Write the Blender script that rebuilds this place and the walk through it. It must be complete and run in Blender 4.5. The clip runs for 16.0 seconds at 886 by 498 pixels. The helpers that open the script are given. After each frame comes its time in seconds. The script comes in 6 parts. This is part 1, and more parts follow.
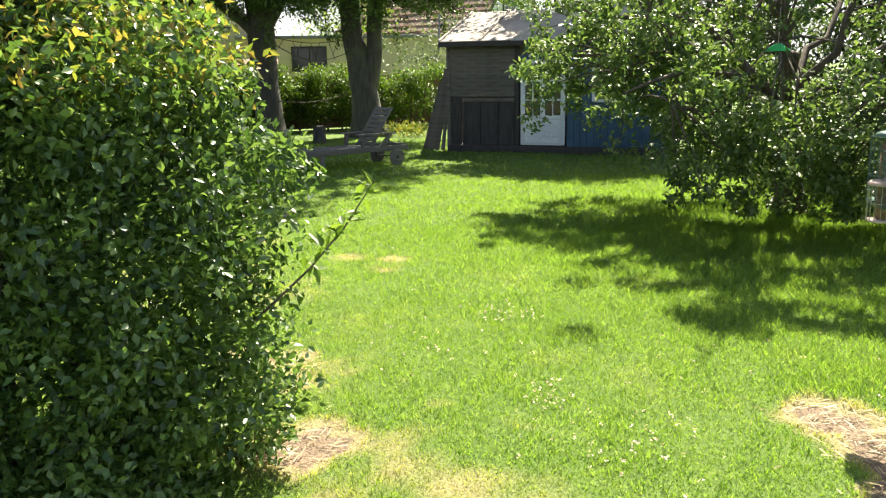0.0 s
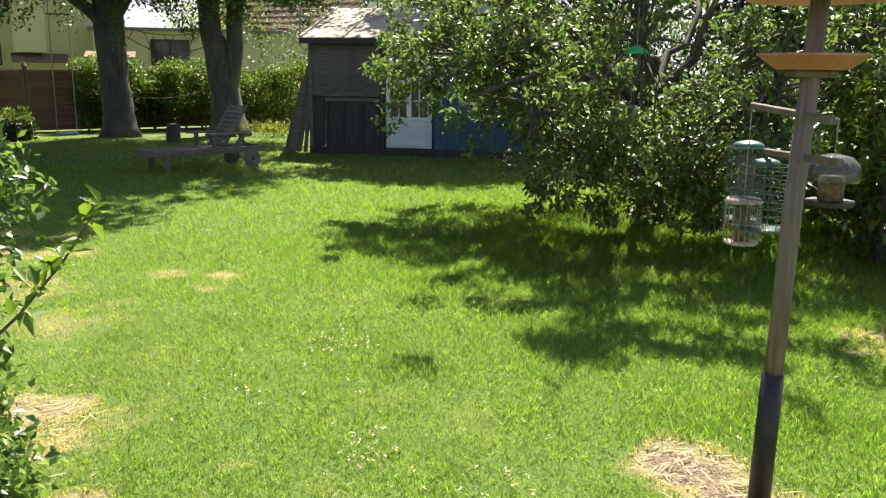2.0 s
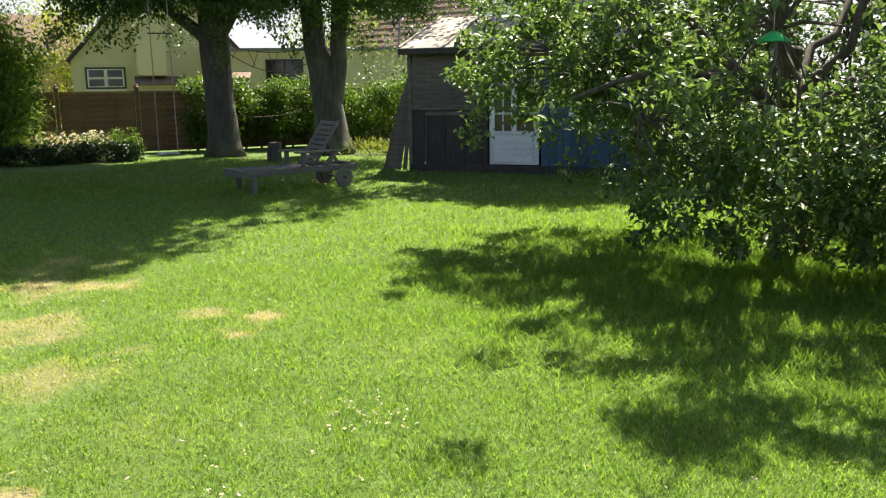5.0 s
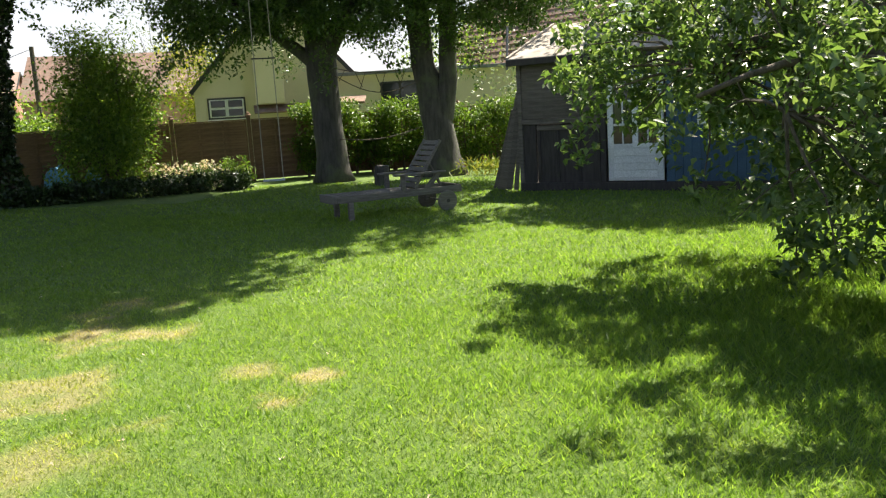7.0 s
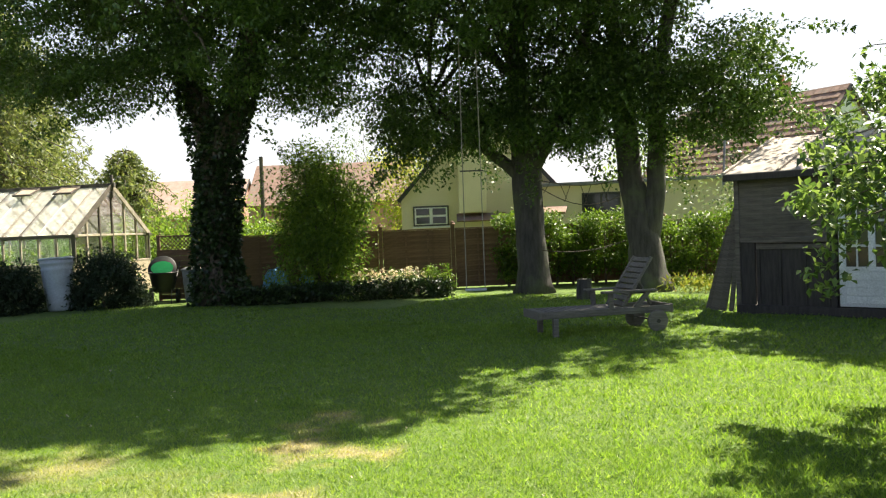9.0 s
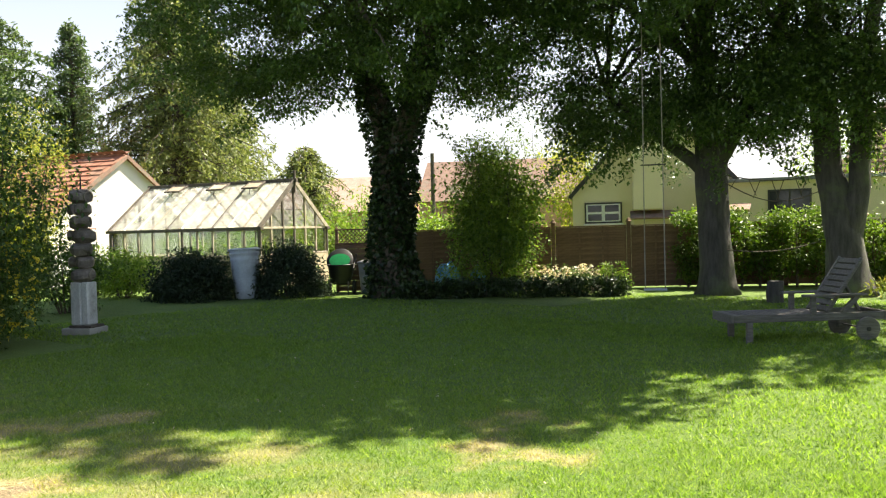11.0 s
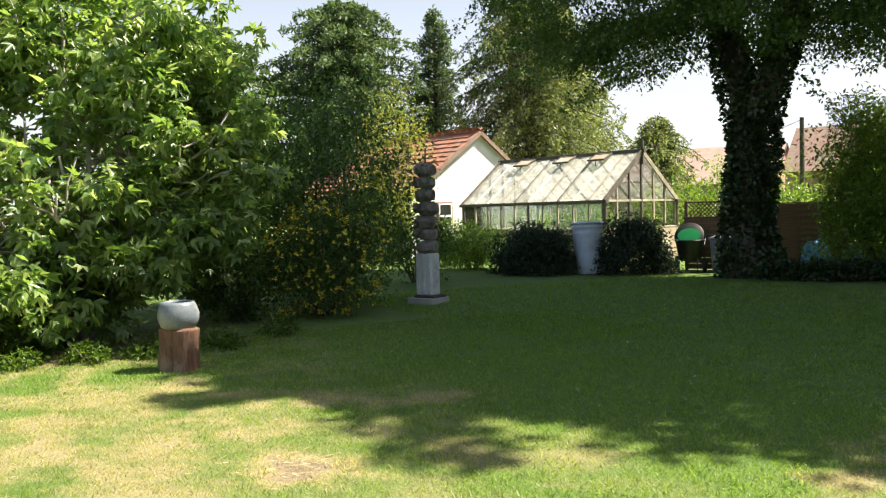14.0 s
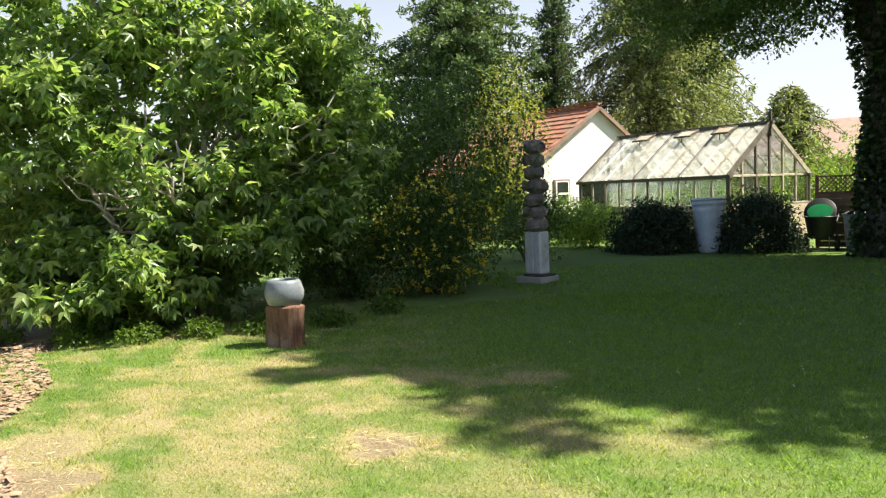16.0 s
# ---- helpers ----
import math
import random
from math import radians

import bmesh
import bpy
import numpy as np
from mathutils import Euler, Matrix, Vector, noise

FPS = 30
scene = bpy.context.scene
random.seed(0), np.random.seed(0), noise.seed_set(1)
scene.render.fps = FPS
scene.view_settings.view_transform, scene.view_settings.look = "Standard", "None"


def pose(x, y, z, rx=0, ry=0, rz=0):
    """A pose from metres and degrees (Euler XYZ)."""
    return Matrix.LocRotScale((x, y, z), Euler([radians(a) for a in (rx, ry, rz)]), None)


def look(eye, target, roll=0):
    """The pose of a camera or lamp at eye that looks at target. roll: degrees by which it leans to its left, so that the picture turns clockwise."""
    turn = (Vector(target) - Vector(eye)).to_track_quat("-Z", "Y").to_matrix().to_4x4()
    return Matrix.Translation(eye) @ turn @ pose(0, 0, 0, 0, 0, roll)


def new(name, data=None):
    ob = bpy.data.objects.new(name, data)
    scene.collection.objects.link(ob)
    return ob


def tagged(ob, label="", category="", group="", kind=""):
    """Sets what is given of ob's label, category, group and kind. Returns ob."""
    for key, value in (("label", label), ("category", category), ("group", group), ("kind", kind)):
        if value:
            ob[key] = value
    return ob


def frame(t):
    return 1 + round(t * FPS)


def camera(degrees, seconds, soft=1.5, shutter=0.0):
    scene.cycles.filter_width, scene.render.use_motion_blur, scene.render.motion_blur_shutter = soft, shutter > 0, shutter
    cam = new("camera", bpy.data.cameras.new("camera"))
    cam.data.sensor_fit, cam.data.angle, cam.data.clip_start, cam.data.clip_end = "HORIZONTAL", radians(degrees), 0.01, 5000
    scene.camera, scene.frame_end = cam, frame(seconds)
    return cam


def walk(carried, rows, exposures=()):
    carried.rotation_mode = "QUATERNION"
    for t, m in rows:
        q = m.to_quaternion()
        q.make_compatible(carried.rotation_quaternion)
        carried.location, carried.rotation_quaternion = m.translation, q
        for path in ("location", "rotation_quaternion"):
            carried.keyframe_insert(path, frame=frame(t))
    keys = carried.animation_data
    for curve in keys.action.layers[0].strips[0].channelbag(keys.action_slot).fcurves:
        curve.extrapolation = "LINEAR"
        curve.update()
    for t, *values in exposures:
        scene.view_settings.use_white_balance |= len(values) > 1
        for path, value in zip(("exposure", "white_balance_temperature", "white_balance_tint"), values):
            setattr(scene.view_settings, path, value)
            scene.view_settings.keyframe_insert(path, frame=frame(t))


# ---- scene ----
cam = camera(56.0, 16.0, soft=1.2)
# seconds, x, y, z, yaw, pitch, roll
PATH = [
    (0.0, -0.250, 0.044, 1.777, 5.24, -12.26, -0.93),
    (0.5, -0.210, 0.174, 1.763, -0.96, -12.93, -0.56),
    (1.0, -0.191, 0.392, 1.778, -6.55, -12.38, -1.90),
    (1.5, -0.078, 0.569, 1.750, -6.93, -11.70, -1.10),
    (2.0, 0.062, 0.796, 1.730, -3.08, -12.19, 0.65),
    (2.5, 0.077, 1.006, 1.719, -3.78, -12.48, -0.45),
    (3.0, 0.086, 1.174, 1.742, -5.89, -11.54, -1.42),
    (3.5, 0.190, 1.346, 1.738, -1.64, -10.58, -0.94),
    (4.0, 0.312, 1.537, 1.729, 2.29, -10.95, -1.07),
    (4.2, 0.323, 1.601, 1.711, 2.91, -11.22, -1.15),
    (6.3, 0.604, 3.028, 1.485, 10.45, -10.30, -1.75),
    (6.5, 0.567, 3.108, 1.496, 10.97, -10.14, -2.60),
    (7.0, 0.535, 3.314, 1.504, 14.44, -9.39, -3.45),
    (7.5, 0.555, 3.472, 1.574, 20.54, -7.51, -1.92),
    (8.0, 0.513, 3.561, 1.621, 24.49, -5.09, -1.63),
    (8.2, 0.480, 3.572, 1.631, 25.27, -4.07, -1.74),
    (10.3, -0.061, 3.501, 1.577, 31.93, -0.25, -1.70),
    (10.5, -0.043, 3.556, 1.583, 33.78, -0.83, -1.39),
    (11.0, -0.097, 3.703, 1.575, 38.45, -1.28, -1.43),
    (11.5, -0.267, 3.830, 1.585, 41.07, -0.07, -1.86),
    (12.0, -0.350, 3.991, 1.570, 45.12, -0.78, -2.50),
    (12.5, -0.379, 4.192, 1.568, 52.88, -2.00, -1.56),
    (13.0, -0.393, 4.307, 1.558, 57.64, -2.68, -1.71),
    (13.5, -0.527, 4.394, 1.534, 60.13, -2.80, -1.68),
    (14.0, -0.637, 4.488, 1.537, 62.51, -2.43, -1.44),
    (14.5, -0.618, 4.614, 1.528, 66.62, -2.79, -0.36),
    (15.0, -0.609, 4.717, 1.528, 69.30, -3.42, -0.19),
    (15.5, -0.627, 4.753, 1.526, 70.24, -4.15, -0.93),
    (16.0, -0.607, 4.749, 1.527, 71.03, -3.66, -2.05),
]


def aim(x, y, z, yaw, pitch, roll):
    a, b = radians(yaw), radians(pitch)
    ahead = Vector((-math.sin(a) * math.cos(b), math.cos(a) * math.cos(b), math.sin(b)))
    return look((x, y, z), Vector((x, y, z)) + ahead, roll)


walk(cam, [(t, aim(*r)) for t, *r in PATH], [(0.0, 1.72, 6750, 10), (1.5, 1.42, 6550, 10), (4.0, 1.42, 6550, 10), (8.0, 1.45, 6750, 10), (10.5, 1.7, 6900, 10), (12.5, 1.64, 6900, 10), (14.5, 1.42, 6600, 10), (16.0, 1.4, 6550, 10)])

# ---- light ----
SUN_AZ, SUN_EL = 21.0, 54.0            # degrees to the right of +y, and above the horizon
world = bpy.data.worlds.new("sky")
scene.world = world
world.use_nodes = True
wn = world.node_tree
sky = wn.nodes.new("ShaderNodeTexSky")
sky.sky_type, sky.sun_disc = "NISHITA", False
sky.sun_elevation, sky.sun_rotation = radians(SUN_EL), radians(SUN_AZ)
sky.dust_density, sky.air_density, sky.ozone_density = 1.8, 1.0, 1.0
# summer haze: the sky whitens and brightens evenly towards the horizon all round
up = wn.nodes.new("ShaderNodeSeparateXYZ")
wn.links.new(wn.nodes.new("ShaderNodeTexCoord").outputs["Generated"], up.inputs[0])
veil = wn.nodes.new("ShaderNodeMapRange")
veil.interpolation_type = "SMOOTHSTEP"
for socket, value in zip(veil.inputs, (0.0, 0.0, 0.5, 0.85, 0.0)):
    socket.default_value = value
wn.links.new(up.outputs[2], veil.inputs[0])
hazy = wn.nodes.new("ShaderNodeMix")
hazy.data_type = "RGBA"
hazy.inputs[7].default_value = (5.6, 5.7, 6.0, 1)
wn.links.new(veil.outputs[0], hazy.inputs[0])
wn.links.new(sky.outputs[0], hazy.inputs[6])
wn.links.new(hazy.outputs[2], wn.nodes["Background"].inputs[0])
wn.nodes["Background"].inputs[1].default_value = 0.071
sun = new("sun", bpy.data.lights.new("sun", "SUN"))
sun.data.energy, sun.data.angle, sun.data.color = 5.0, radians(0.53), (1.0, 0.93, 0.78)
sd = Vector((math.sin(radians(SUN_AZ)) * math.cos(radians(SUN_EL)), math.cos(radians(SUN_AZ)) * math.cos(radians(SUN_EL)), math.sin(radians(SUN_EL))))
sun.matrix_world = look(sd * 60, (0, 0, 0))


# ---- materials ----
def nodes_of(name):
    m = bpy.data.materials.new(name)
    m.use_nodes = True
    nt = m.node_tree
    return m, nt, nt.nodes["Principled BSDF"]


def ramp(nt, fac, stops):
    r = nt.nodes.new("ShaderNodeValToRGB")
    while len(r.color_ramp.elements) < len(stops):
        r.color_ramp.elements.new(0.5)
    for e, (p, c) in zip(r.color_ramp.elements, stops):
        e.position, e.color = p, (*c, 1)
    nt.links.new(fac, r.inputs[0])
    return r.outputs[0]


def noise_of(nt, scale, detail=4.0, stretch=None, rough=0.55):
    tc = nt.nodes.new("ShaderNodeTexCoord")
    n = nt.nodes.new("ShaderNodeTexNoise")
    n.inputs["Scale"].default_value, n.inputs["Detail"].default_value, n.inputs["Roughness"].default_value = scale, detail, rough
    src = tc.outputs["Object"]
    if stretch:
        mp = nt.nodes.new("ShaderNodeMapping")
        mp.inputs["Scale"].default_value = stretch
        nt.links.new(src, mp.inputs[0])
        src = mp.outputs[0]
    nt.links.new(src, n.inputs["Vector"])
    return n.outputs["Fac"]


def mixed(nt, fac, a, b, how="MIX"):
    m = nt.nodes.new("ShaderNodeMix")
    m.data_type, m.blend_type = "RGBA", how
    for sock, v in ((m.inputs[0], fac), (m.inputs[6], a), (m.inputs[7], b)):
        if isinstance(v, (int, float)):
            sock.default_value = v
        elif isinstance(v, tuple):
            sock.default_value = (*v, 1)
        else:
            nt.links.new(v, sock)
    return m.outputs[2]


def surface(name, dark, light, scale=6.0, rough=0.8, bump=0.3, stretch=None, fine=60.0, stain=None, metal=0.0, vary=0.12):
    """Two scales of colour, a bump, and a shade of its own for each object."""
    m, nt, p = nodes_of(name)
    big, small = noise_of(nt, scale, 5, stretch), noise_of(nt, fine, 3, stretch)
    col = ramp(nt, big, [(0.3, dark), (0.7, light)])
    grain = ramp(nt, small, [(0.3, (0.72, 0.72, 0.72)), (0.75, (1.12, 1.12, 1.12))])
    col = mixed(nt, 0.8, col, grain, "MULTIPLY")
    if stain:
        spots = ramp(nt, noise_of(nt, scale * 0.35, 6, None, 0.7), [(0.5, (0, 0, 0)), (0.68, (1, 1, 1))])
        col = mixed(nt, spots, col, stain)
    if vary:
        oi = nt.nodes.new("ShaderNodeObjectInfo")
        shade = ramp(nt, oi.outputs["Random"], [(0.0, (1 - vary,) * 3), (1.0, (1 + vary,) * 3)])
        col = mixed(nt, 1.0, col, shade, "MULTIPLY")
    nt.links.new(col, p.inputs["Base Color"])
    p.inputs["Roughness"].default_value, p.inputs["Metallic"].default_value = rough, metal
    if bump:
        b = nt.nodes.new("ShaderNodeBump")
        b.inputs["Strength"].default_value, b.inputs["Distance"].default_value = bump, 0.01
        nt.links.new(small, b.inputs["Height"])
        nt.links.new(b.outputs[0], p.inputs["Normal"])
    return m


def leafy(name, shades, gloss=0.4, through_light=0.35, spec=0.5):
    """Leaves: each one has its own shade, and light shines through."""
    m, nt, p = nodes_of(name)
    g = nt.nodes.new("ShaderNodeNewGeometry")
    k = len(shades) - 1
    col = ramp(nt, g.outputs["Random Per Island"], [(i / k, c) for i, c in enumerate(shades)])
    patch = ramp(nt, noise_of(nt, 1.3, 3), [(0.3, (0.78, 0.8, 0.78)), (0.7, (1.15, 1.12, 1.0))])
    col = mixed(nt, 1.0, col, patch, "MULTIPLY")
    nt.links.new(col, p.inputs["Base Color"])
    p.inputs["Roughness"].default_value, p.inputs["Specular IOR Level"].default_value = gloss, spec
    t = nt.nodes.new("ShaderNodeBsdfTranslucent")
    nt.links.new(mixed(nt, 1.0, col, (1.4, 1.4, 0.75), "MULTIPLY"), t.inputs[0])
    s = nt.nodes.new("ShaderNodeMixShader")
    s.inputs[0].default_value = through_light
    nt.links.new(p.outputs[0], s.inputs[1])
    nt.links.new(t.outputs[0], s.inputs[2])
    nt.links.new(s.outputs[0], nt.nodes["Material Output"].inputs[0])
    return m


def lawn_material(name, blades):
    """Green and straw by the attribute dry (0 to 1), bare soil above that."""
    m, nt, p = nodes_of(name)
    at = nt.nodes.new("ShaderNodeAttribute")
    at.attribute_name = "dry"
    if blades:
        g = nt.nodes.new("ShaderNodeNewGeometry")
        rnd = g.outputs["Random Per Island"]
        green = ramp(nt, rnd, [(0, (0.094, 0.165, 0.028)), (0.5, (0.157, 0.238, 0.042)), (0.93, (0.212, 0.285, 0.062)), (1, (0.29, 0.33, 0.12))])
        straw = ramp(nt, rnd, [(0, (0.17, 0.19, 0.05)), (0.6, (0.38, 0.31, 0.13)), (1, (0.55, 0.45, 0.24))])
        col = mixed(nt, ramp(nt, at.outputs["Fac"], [(0.1, (0, 0, 0)), (0.7, (1, 1, 1))]), green, straw)
        p.inputs["Roughness"].default_value = 0.45
        nt.links.new(col, p.inputs["Base Color"])
        t = nt.nodes.new("ShaderNodeBsdfTranslucent")
        nt.links.new(mixed(nt, 1.0, col, (1.75, 1.95, 0.85), "MULTIPLY"), t.inputs[0])
        s = nt.nodes.new("ShaderNodeMixShader")
        s.inputs[0].default_value = 0.58
        nt.links.new(p.outputs[0], s.inputs[1])
        nt.links.new(t.outputs[0], s.inputs[2])
        nt.links.new(s.outputs[0], nt.nodes["Material Output"].inputs[0])
        return m
    fine, mid = noise_of(nt, 55, 5, None, 0.7), noise_of(nt, 4, 5)
    green = ramp(nt, fine, [(0.3, (0.05, 0.1, 0.016)), (0.55, (0.115, 0.195, 0.03)), (0.75, (0.185, 0.26, 0.05))])
    green = mixed(nt, 1.0, green, ramp(nt, mid, [(0.3, (0.8, 0.85, 0.8)), (0.7, (1.15, 1.05, 1.0))]), "MULTIPLY")
    straw = ramp(nt, fine, [(0.3, (0.14, 0.13, 0.05)), (0.6, (0.35, 0.3, 0.14)), (0.8, (0.48, 0.42, 0.22))])
    soil = ramp(nt, fine, [(0.3, (0.08, 0.055, 0.036)), (0.55, (0.24, 0.175, 0.115)), (0.75, (0.4, 0.31, 0.215))])
    col = mixed(nt, ramp(nt, at.outputs["Fac"], [(0.15, (0, 0, 0)), (0.6, (1, 1, 1))]), green, straw)
    col = mixed(nt, ramp(nt, at.outputs["Fac"], [(0.8, (0, 0, 0)), (0.95, (1, 1, 1))]), col, soil)
    nt.links.new(col, p.inputs["Base Color"])
    p.inputs["Roughness"].default_value = 0.95
    b = nt.nodes.new("ShaderNodeBump")
    b.inputs["Strength"].default_value, b.inputs["Distance"].default_value = 0.7, 0.03
    nt.links.new(fine, b.inputs["Height"])
    nt.links.new(b.outputs[0], p.inputs["Normal"])
    return m


def glass_material(name, tint=(0.9, 0.95, 0.93), haze=0.25):
    """Thin panes: clear, with some dirt that scatters, and a sharp gloss."""
    m, nt, p = nodes_of(name)
    tr, gl, df = (nt.nodes.new("ShaderNodeBsdf" + k) for k in ("Transparent", "Glossy", "Diffuse"))
    tr.inputs[0].default_value, gl.inputs[1].default_value = (*tint, 1), 0.4 if haze > 0.4 else 0.03
    df.inputs[0].default_value = (0.78, 0.75, 0.73, 1)
    if haze > 0.4:
        a, b = df, nt.nodes.new("ShaderNodeBsdfTranslucent")
        b.inputs[0].default_value = (0.82, 0.79, 0.78, 1)
        df = nt.nodes.new("ShaderNodeMixShader")
        nt.links.new(a.outputs[0], df.inputs[1])
        nt.links.new(b.outputs[0], df.inputs[2])
    fr = nt.nodes.new("ShaderNodeFresnel")
    fr.inputs[0].default_value = 1.07 if haze > 0.4 else 1.45
    a, b = nt.nodes.new("ShaderNodeMixShader"), nt.nodes.new("ShaderNodeMixShader")
    dirt = ramp(nt, noise_of(nt, 3, 5), [(0.3, (haze * 0.4,) * 3), (0.75, (haze * 1.6,) * 3)])
    nt.links.new(dirt, a.inputs[0])
    nt.links.new(tr.outputs[0], a.inputs[1])
    nt.links.new(df.outputs[0], a.inputs[2])
    nt.links.new(fr.outputs[0], b.inputs[0])
    nt.links.new(a.outputs[0], b.inputs[1])
    nt.links.new(gl.outputs[0], b.inputs[2])
    nt.links.new(b.outputs[0], nt.nodes["Material Output"].inputs[0])
    return m


